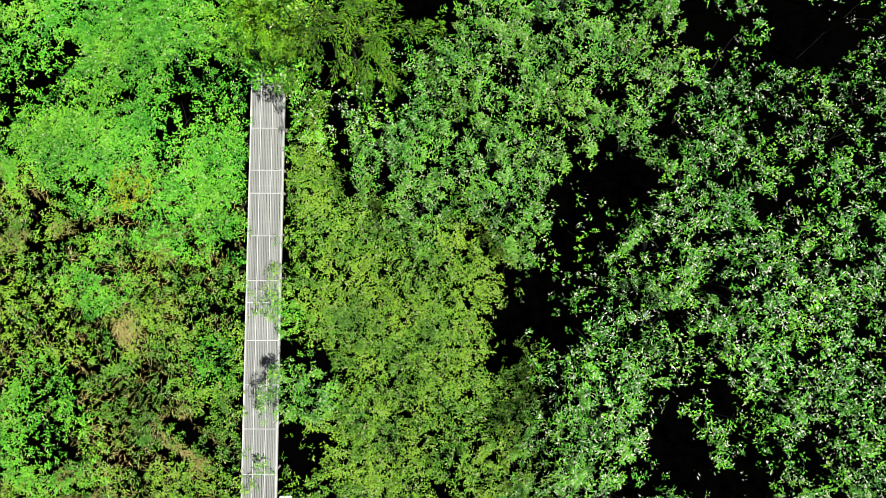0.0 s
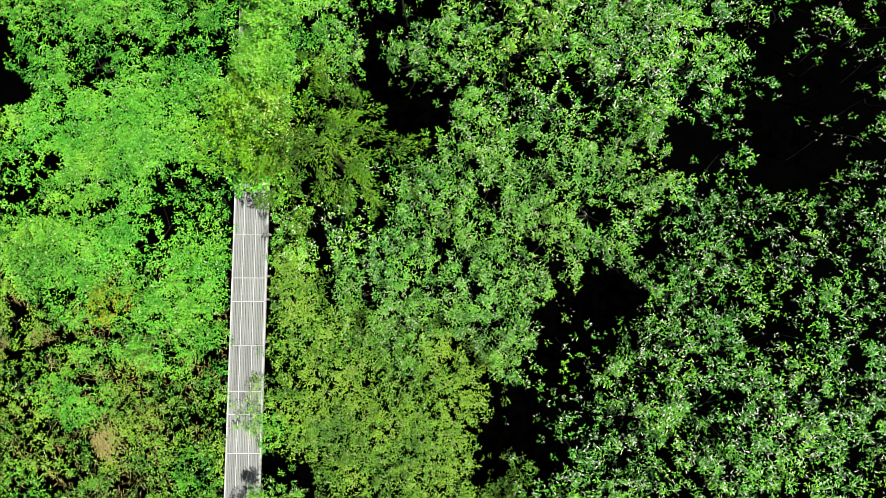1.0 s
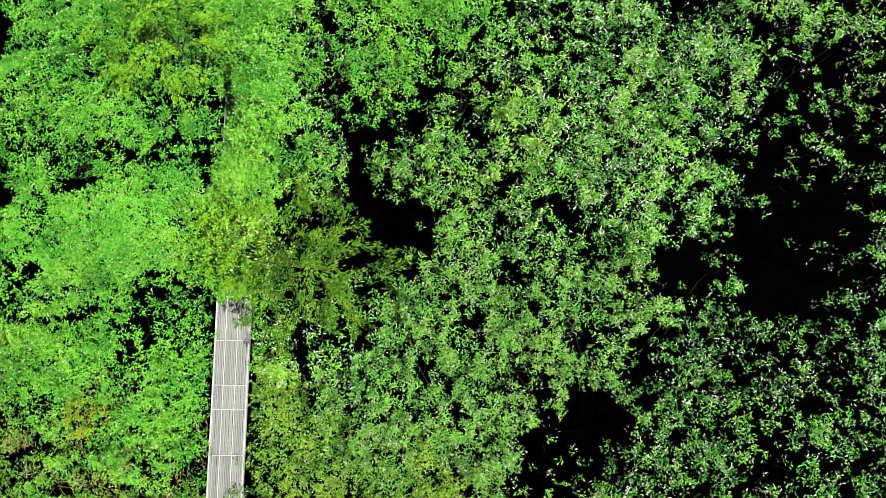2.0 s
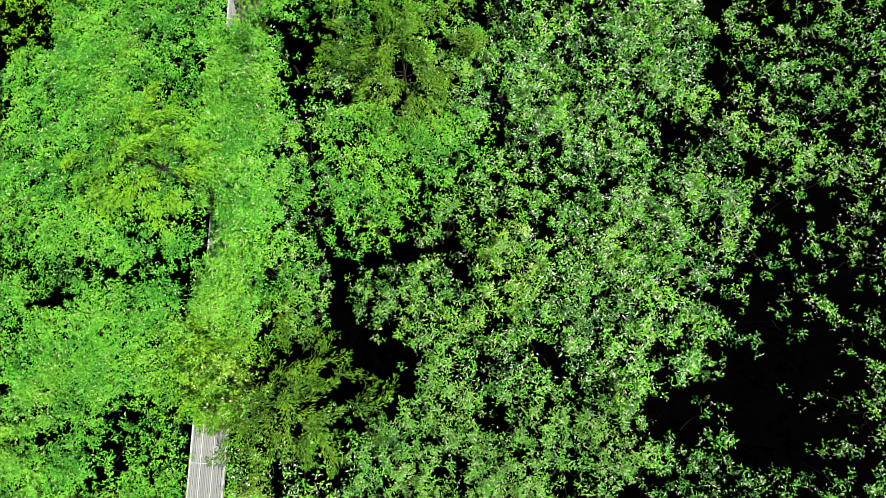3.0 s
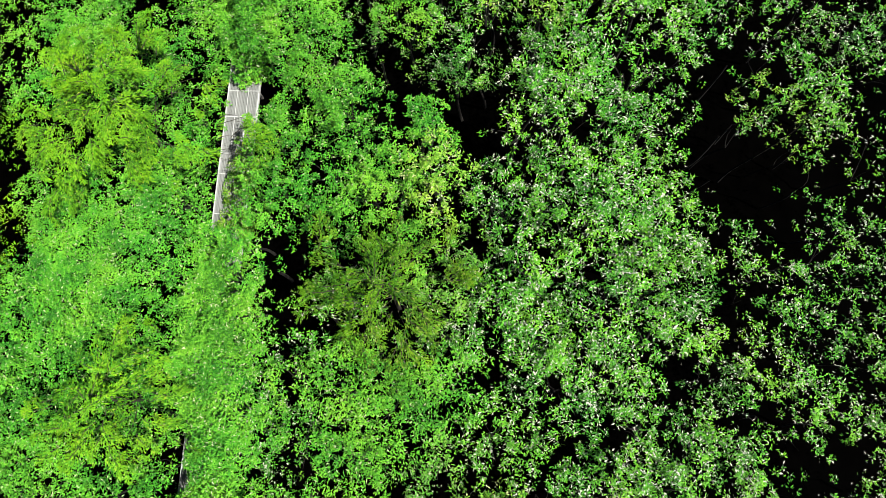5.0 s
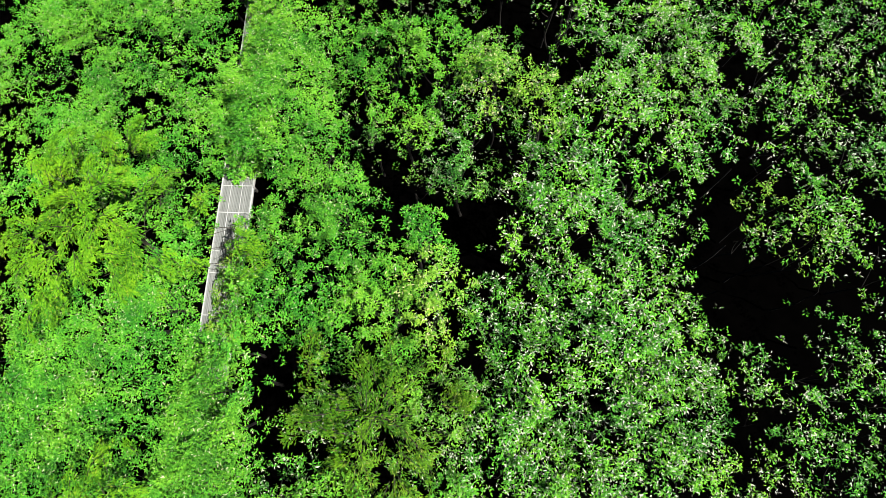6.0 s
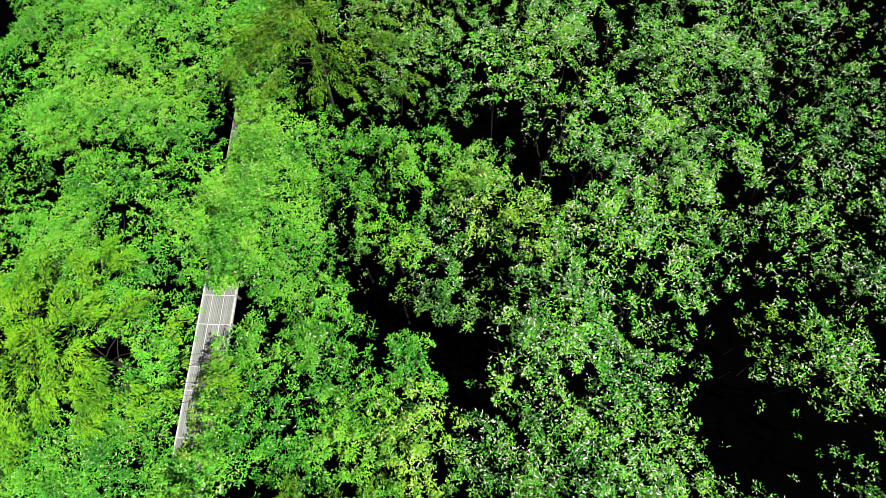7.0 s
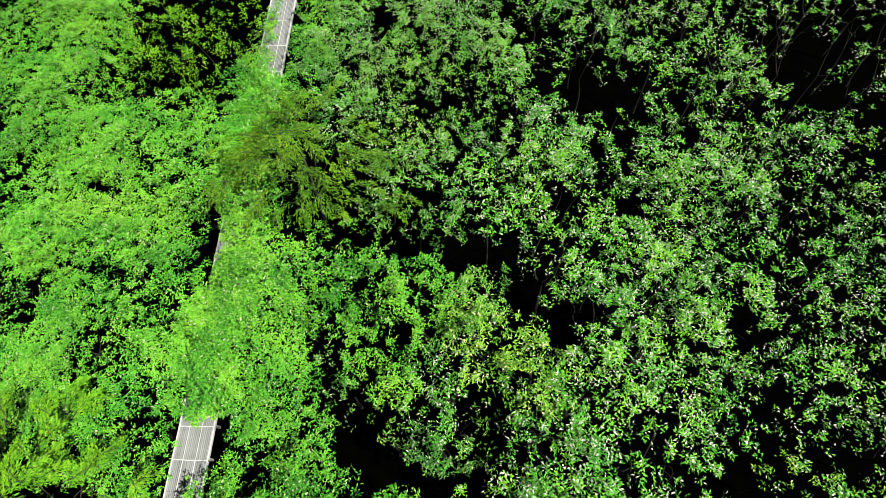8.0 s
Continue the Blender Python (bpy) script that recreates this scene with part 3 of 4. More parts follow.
def skeleton_of(rng, x, y, r, z, crown_z, thick, count, lean=0.2):
    """Trunk and limbs that fork into the crown."""
    fork = np.array([rng.normal() * lean, rng.normal() * lean, max(0.25, crown_z * 0.5)])
    lines = [limb(rng, (0, 0, -0.15), fork, thick, thick * 0.72, 5, 0.06)]
    for i in range(count):
        a = 6.283 * (i + rng.uniform(-0.3, 0.3)) / count
        q = rng.uniform(0.25, 0.5) * r
        tip = np.array([math.cos(a) * q, math.sin(a) * q, crown_z + rng.uniform(-0.3, 0.15) * (z - crown_z)])
        if in_gap(np.array([x + tip[0], x + tip[0] * 0.7]), np.array([y + tip[1], y + tip[1] * 0.7]), 1.25).any():
            continue
        arm = limb(rng, fork, tip, thick * 0.5, thick * 0.12, 5, 0.2)
        lines.append(arm)
        for s in (3,):
            b = a + rng.uniform(-0.9, 0.9)
            lines.append(limb(rng, arm[s][0], np.array(arm[s][0]) + np.array([math.cos(b), math.sin(b), rng.uniform(0.3, 0.9)]) * r * 0.24, thick * 0.22, thick * 0.07, 4, 0.2))
    return tubes(lines)


def sprigs(rng, p, out, k, length, width, spread, flat):
    """Loose tufts of k leaves each round the places p, every leaf turned its own way."""
    c = np.repeat(p, k, 0)
    o = np.repeat(out, k, 0)
    m = len(c)
    d = unit(rng.normal(size=(m, 3)) + o * 0.4)
    base = c + d * [1, 1, 0.7] * spread * np.sqrt(rng.uniform(0.05, 1.0, m))[:, None]
    way = d * 0.45 + rng.normal(size=(m, 3)) * 0.7
    way[:, 2] = np.abs(way[:, 2]) * flat * 0.8
    up = unit(o * 0.5 + np.array([0.08, -0.03, 0.45]) + d * 0.4 + rng.normal(size=(m, 3)) * 0.6)
    return leaves(rng, base, up, way, length, width)


COUNT = [0]


def seeded():
    COUNT[0] += 1
    return np.random.default_rng(1000 + COUNT[0])


def tall_tree(x, y, r, z, material=None, label="", group="tall swamp trees", per=32.0, k=11, length=0.118, width=0.046, spread=0.16, thin=0.44, over=False, tip=None, shaded=True):
    rng = seeded()
    tree = thing("tree", x, y, 0, label or "tall swamp tree with loose glossy green leaf tufts", "tree", group)
    rz = min(r * 0.7, z * 0.42)
    part("trunk", mesh_of("trunk", *skeleton_of(rng, x, y, r, z, z - rz, (0.04 + 0.01 * z) * (1 if x < 11 and y < 38 else 0.5), 5 if x < 11 and y < 38 else 2)), SHADED_BARK, tree, "bark coloured near black for the shade under the crowns")
    r *= 1.08
    if 2.5 < x < 10.5 and 14 < y < 42:
        per, thin = per * 1.1, thin - 0.05
    p, out = dome(rng, int(per * math.pi * r * r * 0.62), r, z, rz, COUNT[0], 0.15)
    thin += min(0.75, max(0.0, (x - 10) * (0.06 if y < 12 else 0.13 if y < 28 else 0.07))) + min(0.4, max(0.0, (y - 42) * 0.055))
    # whole twigs are missing here and there; leaves stand dense in clumps and sparse between them
    hole = lumpy(p * 1.1, COUNT[0] + 300, 1.0)
    clump = lumpy(p * 3.2, COUNT[0] + 400, 1.0)
    keep = (hole > thin - 0.3) & (clump > thin - 0.15) & (over | ~over_deck(p + [x, y, 0], 0.8))
    if shaded:
        keep &= ~in_gap(p[:, 0] + x, p[:, 1] + y, 1.0, p[:, 2])
    p, out, clump = p[keep], out[keep], clump[keep]
    p[:, 2] += 0.4 * np.clip(clump - 1, -1, 1.2)
    many = np.clip(np.round(k * (0.42 + 0.8 * (clump - thin))), 3, k * 1.7).astype(int)
    # sparse tufts take the tip leaves, which hold more of the painted glints
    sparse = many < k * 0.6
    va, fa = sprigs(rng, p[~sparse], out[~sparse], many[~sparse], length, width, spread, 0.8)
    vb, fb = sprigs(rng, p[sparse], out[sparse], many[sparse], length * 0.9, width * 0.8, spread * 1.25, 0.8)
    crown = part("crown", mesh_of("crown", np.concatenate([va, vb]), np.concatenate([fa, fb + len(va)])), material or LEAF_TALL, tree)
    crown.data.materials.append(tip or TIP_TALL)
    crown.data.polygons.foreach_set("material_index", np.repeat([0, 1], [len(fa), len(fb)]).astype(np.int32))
    return tree


def small_tree(x, y, r, z, over=False):
    if y > 23 and x < 1.6 and y < 39:
        return tall_tree(x, y, r, z, LEAF_MOUND, "small swamp tree with dense bright green leaves", "small swamp trees", 40.0, 12, 0.118, 0.045, 0.16, 0.12, over, LEAF_PALE)
    return tall_tree(x, y, r, z, LEAF_SMALL, "small swamp tree with dense narrow green leaves", "small swamp trees", 37.0, 12, 0.115, 0.043, 0.16, 0.29, over, TIP_SMALL)


def pale_tree(x, y, r, z):
    return tall_tree(x, y, r, z, LEAF_PALE, "swamp tree with pale yellow-green young leaves", "pale swamp trees", 34.0, 12, 0.125, 0.048, 0.17)


def dusky_tree(x, y, r, z):
    return tall_tree(x, y, r * 1.2, z, LEAF_FEATHER, "thin dark olive swamp tree with sparse leaf tufts", "dusky swamp trees", 26.0, 11, 0.115, 0.046, 0.16, 0.52, False, LEAF_PALE, False)


def mound(x, y, r, z, dense=1.0):
    """A dense, rounded shrub whose leaves form a closed carpet."""
    rng = seeded()
    bush = thing("shrub", x, y, 0, "dense rounded bright green marsh shrub with fine leaves", "shrub", "marsh shrubs")
    rz = min(r * 0.55, z * 0.7)
    part("stem", mesh_of("stem", *skeleton_of(rng, x, y, r, z, (z - rz) * 0.9, 0.03 + 0.012 * z, 5, 0.1)), SHADED_BARK, bush)
    r *= 1.15
    p, out = dome(rng, int(33 * dense * math.pi * r * r), r, z, rz, COUNT[0], 0.12)
    hollow = lumpy(p * [2.6, 4.0, 2.5], COUNT[0] + 500, 1.0)
    p[:, 2] += 0.2 * np.clip(hollow - 1, -1.3, 1)
    keep = ~in_gap(p[:, 0] + x, p[:, 1] + y, 1.0, p[:, 2]) & (hollow > 0.05) & ~over_deck(p + [x, y, 0], 0.86)
    p, out = p[keep], out[keep]
    part("crown", mesh_of("crown", *sprigs(rng, p, out, 9, 0.122, 0.043, 0.14, 0.6)), LEAF_MOUND, bush)
    return bush


def low_shrub(x, y, r, z, over=False, dense=1.0, size=1.0, material=None, label=""):
    rng = seeded()
    bush = thing("low_shrub", x, y, 0, label or "low olive-green marsh shrub with small leaves", "shrub", "low marsh shrubs")
    part("stem", mesh_of("stem", *skeleton_of(rng, x, y, r, z, z * 0.4, 0.025, 5, 0.08)), SHADED_BARK, bush)
    p, out = dome(rng, int(34 * dense * math.pi * r * r), r * 1.2, z, z * 0.6, COUNT[0], 0.25)
    hollow = lumpy(p * 3.4, COUNT[0] + 500, 1.0)
    p[:, 2] += 0.26 * np.clip(hollow - 1, -1.3, 1)
    keep = (hollow > 0.6 / dense ** 2) & (over | ~in_gap(p[:, 0] + x, p[:, 1] + y, 1.0, p[:, 2])) & (over | ~over_deck(p + [x, y, 0], 0.84))
    p, out = p[keep], out[keep]
    part("crown", mesh_of("crown", *sprigs(rng, p, out, 9, 0.118 * size, 0.043 * size ** 1.5, 0.14, 0.8)), material or LEAF_LOW, bush)
    return bush


def feather_tree(x, y, r, z, bare=0.0, material=None, colour="yellow-green", wide=1.0, full=1.0):
    """A feathery tree: tiers of arching fronds that hang outwards, set with fine leaflets."""
    rng = seeded()
    tree = thing("feathery_tree", x, y, 0, f"feathery {colour} tree with arching fronds of fine leaflets", "tree", "feathery trees")
    lines = [limb(rng, (0, 0, -0.15), (0.1, 0.1, z - 1.0), 0.05 + 0.012 * z, 0.03, 8, 0.03)]
    twigs, P, A, U = [], [], [], []
    count = int(15 * r * r * wide)
    steps = np.linspace(0, 1, 6)
    for i in range(count):
        a = i * 2.39996 + rng.uniform(-0.5, 0.5)
        s = math.sqrt((i + 0.5) / count)
        lobe = 1 + 0.22 * math.sin(3 * a + x) + 0.12 * math.sin(7 * a + y)
        reach = min(r * 0.5, rng.uniform(0.75, 1.35))
        far = s * r * lobe * rng.uniform(0.85, 1.08)
        tier = rng.choice((0.0, 0.5, 1.3), p=(0.48, 0.3, 0.22))
        top = z - 0.55 * r * s ** 2 * 0.9 - tier + rng.normal() * 0.12
        turn = a + rng.normal() * 0.45
        bend = rng.uniform(-0.6, 0.6)
        run = (steps - 0.55) * reach
        pts = np.stack([math.cos(a) * far * wide + np.cos(turn + bend * steps) * run, math.sin(a) * far + np.sin(turn + bend * steps) * run, top + 0.3 * np.sin(steps * 2.2) - (0.2 + 0.35 * s) * steps ** 2], 1)
        if lumpy(pts[2:3], COUNT[0] + 60, 1.0)[0] < bare:
            continue
        twigs.append([(q, 0.011 * (1 - u) + 0.004) for q, u in zip(pts, steps)])
        n = int(170 * full * reach)
        u = rng.uniform(0, 1, n) ** 0.85
        v = rng.uniform(-1, 1, n)
        half = 0.3 * np.sin(np.pi * np.clip(u, 0.06, 0.97) ** 0.75)
        c = np.stack([np.interp(u, steps, pts[:, j]) for j in range(3)], 1)
        way = turn + bend * u
        f = np.stack([np.cos(way), np.sin(way), np.zeros(n)], 1)
        g = np.stack([-np.sin(way), np.cos(way), np.zeros(n)], 1)
        # leaflets gather along side twigs
        v = v * np.abs(np.sin(u * reach * 14 + i)) ** 0.5
        P.append(c + g * (v * half)[:, None] + f * (np.abs(v) * 0.13)[:, None] + np.stack([np.zeros(n), np.zeros(n), rng.normal(size=n) * 0.04 - 0.16 * v ** 2], 1))
        A.append(f + g * v[:, None] * 0.9 + rng.normal(size=(n, 3)) * 0.4)
        U.append(np.array([0.15, -0.05, 1.0]) + f * 0.25 + rng.normal(size=(n, 3)) * 0.38)
    for i in range(9):
        a = i * 0.698 + rng.uniform(-0.3, 0.3)
        q = r * rng.uniform(0.4, 0.75)
        lines.append(limb(rng, (0, 0, z * rng.uniform(0.3, 0.6)), (math.cos(a) * q * wide, math.sin(a) * q, z - 0.3 * r - 1.0), 0.022, 0.008, 5, 0.08))
    part("trunk", mesh_of("trunk", *tubes(lines)), GREY_BARK, tree, "grey branches")
    tagged(part("twig_work", mesh_of("twig_work", *tubes(twigs)), GREY_BARK, tree), kind="stuff")
    P, A, U = np.concatenate(P), np.concatenate(A), np.concatenate(U)
    w = P + [x, y, 0]
    shade = np.abs(w[:, 0] - 0.517 * (w[:, 2] - 0.8) - deck_x(w[:, 1])) < 0.7
    keep = ~over_deck(w, 0.86) & ~(shade & (w[:, 1] + 0.19 * w[:, 2] < 7.6))
    part("crown", mesh_of("crown", *leaves(rng, P[keep], U[keep], A[keep], 0.135, 0.038)), material or LEAF_FEATHER, tree)
    return tree


def block(x0, x1, y0, y1, z0, z1, bevel=0.0):
    bm = bmesh.new()
    bmesh.ops.create_cube(bm, size=1, matrix=Matrix.LocRotScale(((x0 + x1) / 2, (y0 + y1) / 2, (z0 + z1) / 2), None, (x1 - x0, y1 - y0, z1 - z0)))
    if bevel:
        bmesh.ops.bevel(bm, geom=bm.edges[:], offset=bevel, segments=1, affect="EDGES")
    me = bpy.data.meshes.new("block")
    bm.to_mesh(me)
    bm.free()
    return me


# ---- ground ----
def ground_sheet():
    n = 90
    u = np.linspace(-1, 1, n)
    xs = np.sign(u) * (np.abs(u) * 45 + np.abs(u) ** 9 * 2400)
    gx, gy = np.meshgrid(xs, xs + 22)
    gz = 0.07 * np.sin(gx * 0.9 + np.sin(gy * 0.7)) * np.cos(gy * 0.8) + 0.04 * np.sin(gx * 2.3 + gy * 1.7)
    i = (np.arange(n - 1)[:, None] * n + np.arange(n - 1)[None]).ravel()
    me = mesh_of("ground", np.stack([gx, gy, gz - 0.03 - 0.15 * (1 + np.tanh((gx + 5.5) * 0.6))], -1).reshape(-1, 3), np.stack([i, i + 1, i + n + 1, i + n], 1))
    me.polygons.foreach_set("use_smooth", np.ones(len(me.polygons), bool))
    return me


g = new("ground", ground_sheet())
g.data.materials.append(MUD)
tagged(g, "peat ground of the swamp, coloured near black for the canopy's shade", "ground", kind="structure")

# ---- trees and shrubs ----
golden, dim, western, middle, great, northern = FEATHER
low_shrub(golden[0], golden[1], 0.75, 2.9, True, 1.5, 1.0, LEAF_GOLD, "low shrub turned golden yellow among green growth")
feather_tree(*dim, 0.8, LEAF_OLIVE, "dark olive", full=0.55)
feather_tree(*western, 0.6, LEAF_FEATHER, "olive-green", full=0.6)
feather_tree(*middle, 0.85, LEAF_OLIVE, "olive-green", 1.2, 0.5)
feather_tree(*great, 0.68, LEAF_FEATHER, wide=1.12, full=0.85)
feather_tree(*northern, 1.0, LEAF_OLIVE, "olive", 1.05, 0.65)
for row in DUSKY:
    dusky_tree(*row)
for row in ((-6.6, 9.8, 1.4, 4.7), (-7.6, 10.6, 1.3, 4.2)):
    dusky_tree(*row)
for row in PALE:
    pale_tree(*row)
for row in BROAD:
    tall_tree(*row)
# a thin young tree stands in the dark opening
for row in ((14.6, 30.4, 1.1, 4.6), (15.9, 28.8, 1.0, 4.5)):
    tall_tree(*row, LEAF_PALE, "thin young swamp tree with sparse yellow-green sprigs", "thin young trees", 24.0, 12, 0.12, 0.046, 0.18, 0.4, False, LEAF_PALE, False)
# low young growth stands in the smaller openings
for row in ((-1.2, 33.2, 1.1, 3.4), (-1.9, 34.6, 0.9, 3.2), (3.6, 32.0, 1.1, 4.2), (4.0, 37.6, 1.0, 4.5), (1.2, 40.3, 1.0, 3.8), (0.6, 31.3, 0.9, 3.6)):
    tall_tree(*row, LEAF_SMALL, "thin young swamp tree with sparse green sprigs", "thin young trees", 24.0, 11, 0.12, 0.044, 0.17, 0.75, False, TIP_SMALL, False)
for row in SMALL + [(-2.6, 22.9, 1.5, 4.4), (1.9, 21.6, 1.4, 4.6), (-1.0, 21.2, 1.3, 4.2), (0.6, 23.6, 1.4, 4.4), (-3.2, 24.6, 1.4, 4.2)]:
    small_tree(*row)
for row in MOUND + [(-9.0, 17.2, 1.3, 3.4), (-10.8, 18.2, 1.4, 3.8), (-9.2, 19.3, 1.3, 4.0), (-9.7, 26.9, 1.3, 2.6), (-9.5, 28.5, 1.3, 2.4), (-9.6, 30.2, 1.3, 2.4), (-11.6, 30.9, 1.5, 2.8)]:
    mound(*row)
for row in OVERHEAD:
    mound(*row, 1.1)

SEDGE = [(-18.2, 1.2, 1.5), (-11.4, -7.4, 1.5), (-16.6, -10.0, 1.6), (-12.3, 1.3, 0.8), (-14.0, -2.6, 0.7)]
# low shrubs east of the boardwalk, and among the sedge
low = np.random.default_rng(5)
placed = [(a, b, c) for a, b, c, d in SMALL + BROAD + MOUND if b < 9]
spots = []
for _ in range(2600):
    x, y = low.uniform(-19.5, 5.5), low.uniform(-13, 5.5)
    r = low.uniform(0.7, 1.35)
    east = x > -6.5
    if not east and (x > -9.4 or any(math.hypot(x - a, y - b) < 0.85 * q for a, b, q in SEDGE)):
        continue
    if east and (x > 3.6 + 0.5 * math.sin(y) or y > 6.2 - 0.5 * (x + 7) or (x > -4 and y > 3.4)):
        continue
    if in_gap(np.array([x]), np.array([y]), 0.9)[0] or math.hypot(x + 6.2, y + 4.95) < 1.3 + 0.6 * r:
        continue
    if any(math.hypot(x - a, y - b) < (0.75 if east else 1.06) * max(r, c) for a, b, c in placed):
        continue
    placed.append((x, y, r))
    low_shrub(round(x, 2), round(y, 2), round(r, 2), round(low.uniform(0.5, 1.1) if east else low.uniform(0.35, 0.95), 2))
tall_tree(-6.2, -4.95, 1.6, 2.6, LEAF_SMALL, "round dense green bush leaning over the boardwalk", "small swamp trees", 44.0, 12, 0.12, 0.044, 0.16, 0.0, True, LEAF_SMALL)
mound(-6.9, -2.0, 0.7, 1.5)
low_shrub(-7.25, -1.5, 0.75, 1.7, True, 1.3, 1.0, LEAF_PALE)
low_shrub(-7.2, -0.3, 0.5, 1.5, True, 1.2)
low_shrub(-7.85, -8.2, 0.4, 1.4, True, 1.2, 1.0, LEAF_PALE)
low_shrub(-8.5, -9.0, 0.5, 1.5, True)
low_shrub(-8.8, -0.5, 0.35, 1.3, True, 1.0, 1.0, LEAF_PALE)
low_shrub(-8.75, 2.0, 0.35, 1.3, True)
low_shrub(-7.1, 1.3, 0.35, 1.3, True)
for y in (2.0, 3.4, 4.8, 6.2, 7.4):
    low_shrub(-6.2, y, 0.9, 0.7)

# undergrowth that closes over the boardwalk below the crowns
for y in [9.1 + 1.3 * i for i in range(13)] + [33.3 + 1.3 * i for i in range(13)]:
    slit = 14.2 < y < 17.6 or 37.2 < y < 41.8
    low_shrub(round(float(deck_x(y)) + (0.75 if slit else 0.35 * math.sin(y * 7)), 2), round(y, 2), 0.95 if slit else 1.15, round(1.75 + 0.3 * math.sin(y * 3), 2), True, 1.9, 1.5, LEAF_MOUND)

for row in ((-7.3, 28.6, 0.5, 1.7), (-7.45, 27.6, 0.6, 1.7), (-7.5, 26.5, 0.65, 1.6), (-7.5, 25.4, 0.7, 1.6)):
    low_shrub(*row, True, 1.7, 1.2)
for row in ((-8.55, 50.4, 0.55, 1.7), (-8.5, 51.7, 0.6, 1.8), (-8.65, 53.2, 0.6, 1.8), (-8.5, 54.8, 0.5, 1.6)):
    low_shrub(*row, True, 1.3, 1.1)
# growth along the western edge of the open stretch
for k in range(9):
    low_shrub(round(-9.15 - 0.12 * math.sin(k * 2.3), 2), 24.9 + 0.95 * k, 0.55, round(1.3 + 0.25 * math.sin(k * 1.7), 2), True, 1.3, 1.1, LEAF_MOUND)
for k in range(22):
    low_shrub(round(-9.2 + 0.1 * math.sin(k * 2.9) - 0.012 * max(0, 10 - k), 2), round(-12.6 + 0.97 * k, 2), 0.5, round(1.05 + 0.2 * math.sin(k * 1.9), 2), True, 1.0, 1.0, LEAF_MOUND if k > 12 else LEAF_LOW)
for row in ((-7.6, 9.3, 0.85, 2.3), (-8.2, 10.0, 0.9, 2.3), (-7.4, 10.7, 1.0, 2.5), (-8.1, 11.5, 1.0, 2.4)):
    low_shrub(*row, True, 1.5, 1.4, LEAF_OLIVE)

# the canopy goes on round the clearer crowns
rest = np.random.default_rng(8)
ROWS_ALL = FEATHER + DUSKY + PALE + BROAD + SMALL + MOUND + OVERHEAD
have = [(a, b, c) for a, b, c, d in ROWS_ALL]
for _ in range(5000):
    x, y = rest.uniform(-26, 29), rest.uniform(-11, 60)
    if abs(x - 1.2) > 18 + max(0, y - 34) * 0.3:
        continue
    west = x < -8.6
    if -16 < x < -8 and y > 46.3:
        continue
    if abs(x + 7.9) < 1.9 or (y < 5 and x < 4.5) or (y < 9.5 and x < -4.4):
        continue
    r = rest.uniform(1.6, 2.4)
    if in_gap(np.array([x]), np.array([y]), 1.15)[0]:
        continue
    if any(math.hypot(x - a, y - b) < 0.92 * max(c, r) for a, b, c in have):
        continue
    have.append((x, y, r))
    near = sorted(ROWS_ALL, key=lambda q: (q[0] - x) ** 2 + (q[1] - y) ** 2)[:4]
    z = sum(q[3] for q in near) / 4 * rest.uniform(0.68, 0.9)
    (mound if west or x < -5.5 else small_tree if x < 1.6 and 23 < y < 39 else tall_tree)(round(x, 2), round(y, 2), round(r, 2), round(z, 2))


# sedge: matted blades west of the boardwalk
def sedge():
    rng = np.random.default_rng(21)
    n = 90000
    x, y = rng.uniform(-21, -8.9, n), rng.uniform(-13, 5, n)
    tuft = np.sin(x * 2.1 + np.sin(y * 1.7) * 1.5) * np.cos(y * 2.4 + x) + np.sin(x * 0.8) * 0.6
    patch = np.zeros(n)
    for a, b, q in SEDGE:
        patch = np.maximum(patch, 1.2 - np.hypot(x - a, y - b) / q)
    keep = (tuft > -0.25) & (rng.uniform(0, 1, n) < 0.12 + patch)
    patch = patch[keep]
    x, y, tuft = x[keep], y[keep], tuft[keep]
    n = len(x)
    p = np.stack([x, y, rng.uniform(0, 0.25, n) + 0.3 * np.clip(tuft, -0.3, 1.2) + 0.3 * patch], 1)
    flow = np.sin(x * 0.55) * 1.6 + np.cos(y * 0.5) * 1.3 + rng.normal(size=n) * 0.9
    a = np.stack([np.cos(flow), np.sin(flow), rng.uniform(0.05, 0.55, n)], 1)
    u = np.array([0.2, -0.1, 1]) + rng.normal(size=(n, 3)) * 0.35
    return leaves(rng, p, u, a, 0.26, 0.03, 0.15, 0.25)


s = new("sedge", mesh_of("sedge", *sedge()))
s.data.materials.append(BLADE)
tagged(s, "matted olive and straw-brown sedge covering the marsh", "sedge", kind="stuff")

# ---- boardwalk ----
walkway = thing("boardwalk", -7.87, -14, 0, "narrow raised boardwalk of weathered grey slats through the swamp", "boardwalk", kind="structure")
DECK, WIDE, SLATS = 0.80, 1.5, 19
JOINTS = [-14.4, -12.5, -10.6, -8.7, -6.8, -4.95, -3.06, -1.45, -0.48, 1.45, 3.32, 4.34, 6.21, 8.1]
JOINTS += [10.0 + 1.88 * i for i in range(9)] + [26.0, 27.9, 28.9, 30.73, 32.05, 33.95] + [35.9 + 1.9 * i for i in range(13)]
pitch = (WIDE - 0.12) / SLATS
slat_mesh = block(-pitch * 0.4, pitch * 0.4, 0.015, 0.985, -0.035, 0, 0.004)
slat_mesh.materials.append(PLANK)
trim_mesh = block(-0.03, 0.03, 0.002, 0.998, -0.14, 0.012, 0.006)
trim_mesh.materials.append(TRIM)
batten_mesh = block(-WIDE / 2 + 0.065, WIDE / 2 - 0.065, -0.02, 0.02, -0.05, 0.006, 0.006)
batten_mesh.materials.append(TRIM)
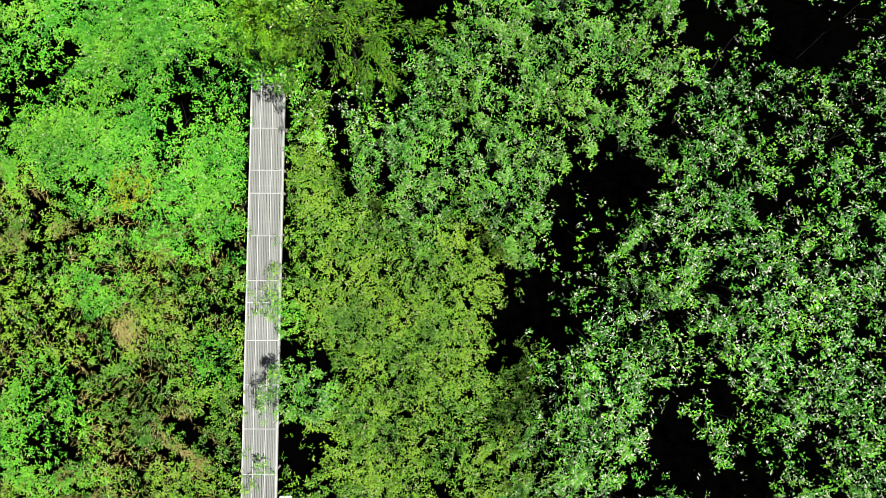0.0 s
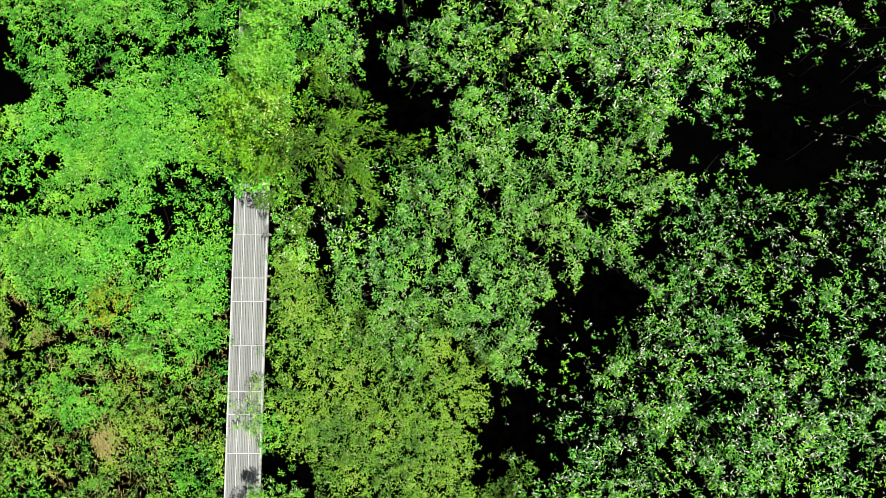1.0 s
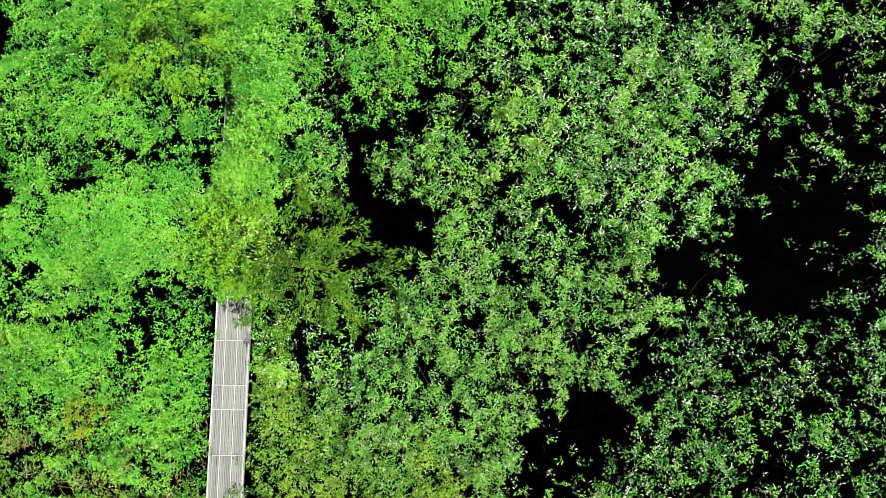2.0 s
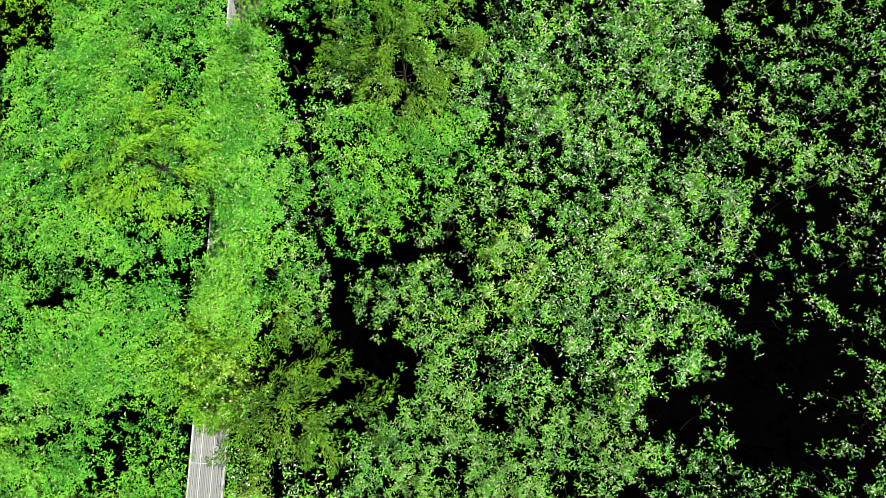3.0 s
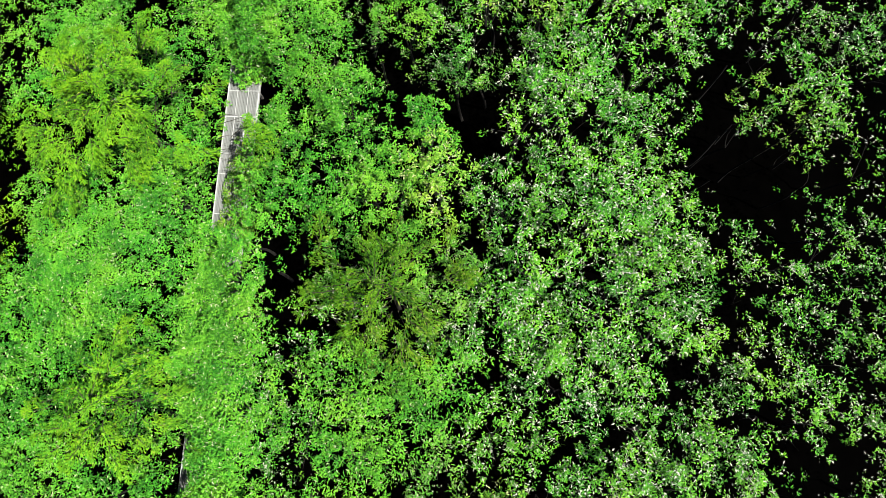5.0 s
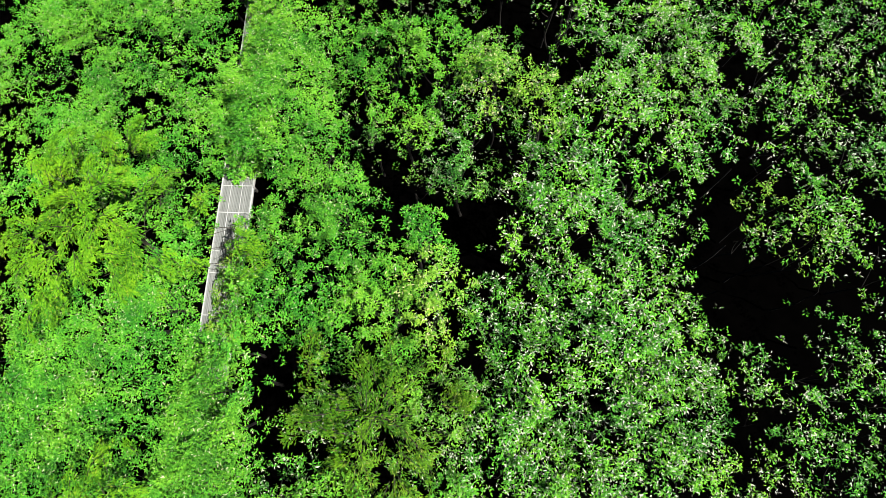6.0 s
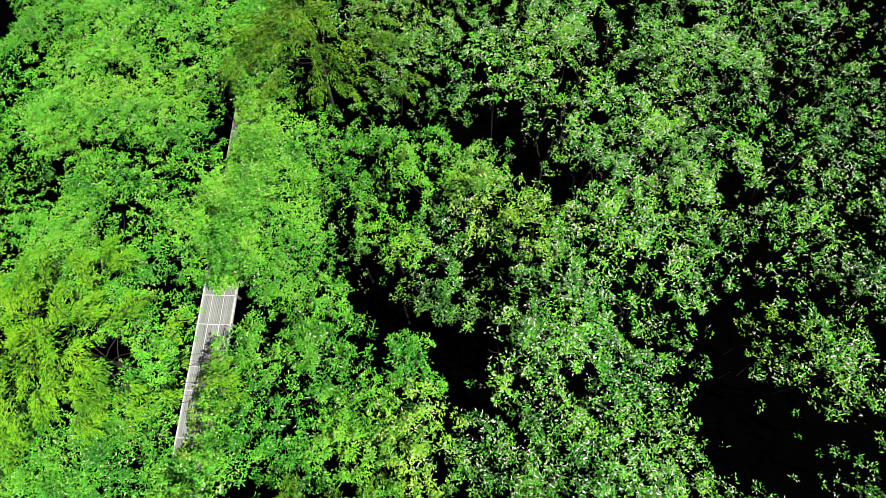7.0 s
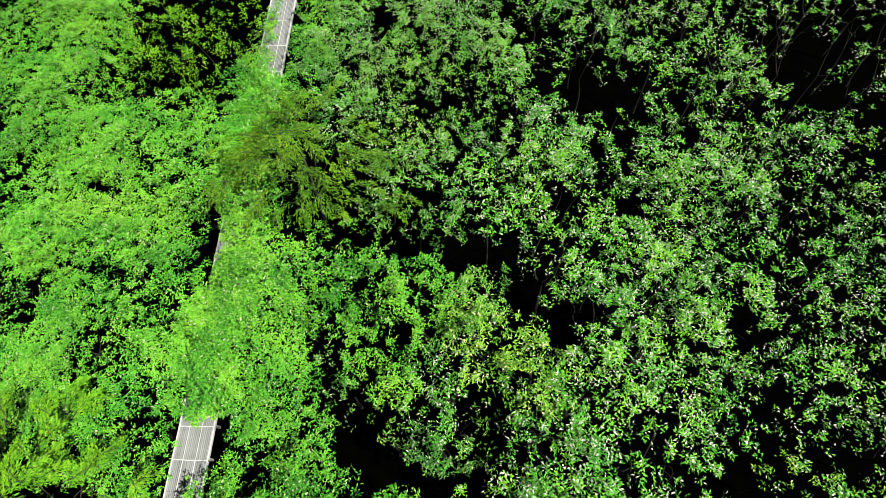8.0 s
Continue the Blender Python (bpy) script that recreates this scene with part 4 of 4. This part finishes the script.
bearer_mesh = block(-WIDE / 2 + 0.065, WIDE / 2 - 0.065, -0.03, 0.03, -0.11, -0.04, 0.006)
bearer_mesh.materials.append(PLANK)
runner_mesh = block(-0.02, 0.02, 0.012, 0.988, -0.045, 0.004, 0.004)
runner_mesh.materials.append(TRIM)
joist_mesh = block(-0.03, 0.03, 0.005, 0.995, -0.19, -0.115, 0.005)
joist_mesh.materials.append(BEAM)
post_mesh = block(-0.05, 0.05, -0.05, 0.05, -0.95, -0.15, 0.008)
post_mesh.materials.append(BEAM)


def piece(name, me, m):
    ob = new(name, me)
    ob.parent = walkway
    ob.matrix_basis = walkway_inv @ m
    return ob


walkway_inv = Matrix.Translation(-walkway.location)
wear = np.random.default_rng(3)
far = []
for y, y_next in zip(JOINTS, JOINTS[1:]):
    length = y_next - y
    x0, x1 = float(deck_x(y)), float(deck_x(y_next))
    turn = math.degrees(-math.atan2(x1 - x0, length))
    m = pose(x0, y, DECK + wear.normal() * 0.006, 0, wear.normal() * 0.25, turn)
    long = Matrix.Diagonal((1, length, 1, 1))
    near = -9 < y < 8 or 25.5 < y < 32 or y > 52
    for k in range(SLATS):
        if k in (5, 12):
            continue
        sx = -WIDE / 2 + 0.06 + (k + 0.5) * pitch
        ms = m @ pose(sx, wear.normal() * 0.004, wear.normal() * 0.003, 0, wear.normal() * 1.5, wear.normal() * 0.12) @ long
        if near:
            piece("slat", slat_mesh, ms)
        else:
            far.append(ms)
    for sx in (-WIDE / 2 + 0.03, WIDE / 2 - 0.03):
        piece("edge_board", trim_mesh, m @ pose(sx, 0, 0.01) @ long)
    for k in (5, 12):
        piece("runner", runner_mesh, m @ pose(-WIDE / 2 + 0.06 + (k + 0.5) * pitch, 0, 0) @ long)
    piece("batten", batten_mesh, m @ pose(0, 0, 0.004))
    for s in (0.33, 0.67):
        piece("bearer", bearer_mesh, m @ pose(0, length * s, 0))
    for sx in (-0.25, 0.25):
        piece("joist", joist_mesh, m @ pose(sx, 0, 0) @ long)
    for sx in (-0.6, 0.6):
        piece("post", post_mesh, m @ pose(sx, 0.1, 0))
vs, fs = [], []
co = np.array([v.co[:] for v in slat_mesh.vertices])
quads = [tuple(p.vertices) for p in slat_mesh.polygons]
tris = [(q[0], q[j], q[j + 1]) for q in quads for j in range(1, len(q) - 1)]
for j, ms in enumerate(far):
    mm = np.array(walkway_inv @ ms)
    vs.append(co @ mm[:3, :3].T + mm[:3, 3])
    fs.append(np.array(tris) + j * len(co))
tagged(part("slats", mesh_of("slats", np.concatenate(vs), np.concatenate(fs)), PLANK, walkway), kind="stuff")


# ---- a white panel on a short post beside the boardwalk ----
sign = thing("marker_post", -6.93, -9.75, 0, "short post with a plain white panel beside the boardwalk", "marker post")
part("post", block(-0.04, 0.04, -0.04, 0.04, -0.15, 0.78, 0.006), BEAM, sign)
part("panel", block(-0.24, 0.24, -0.16, 0.16, 0.78, 0.81, 0.006), ENAMEL, sign, "plain white panel")
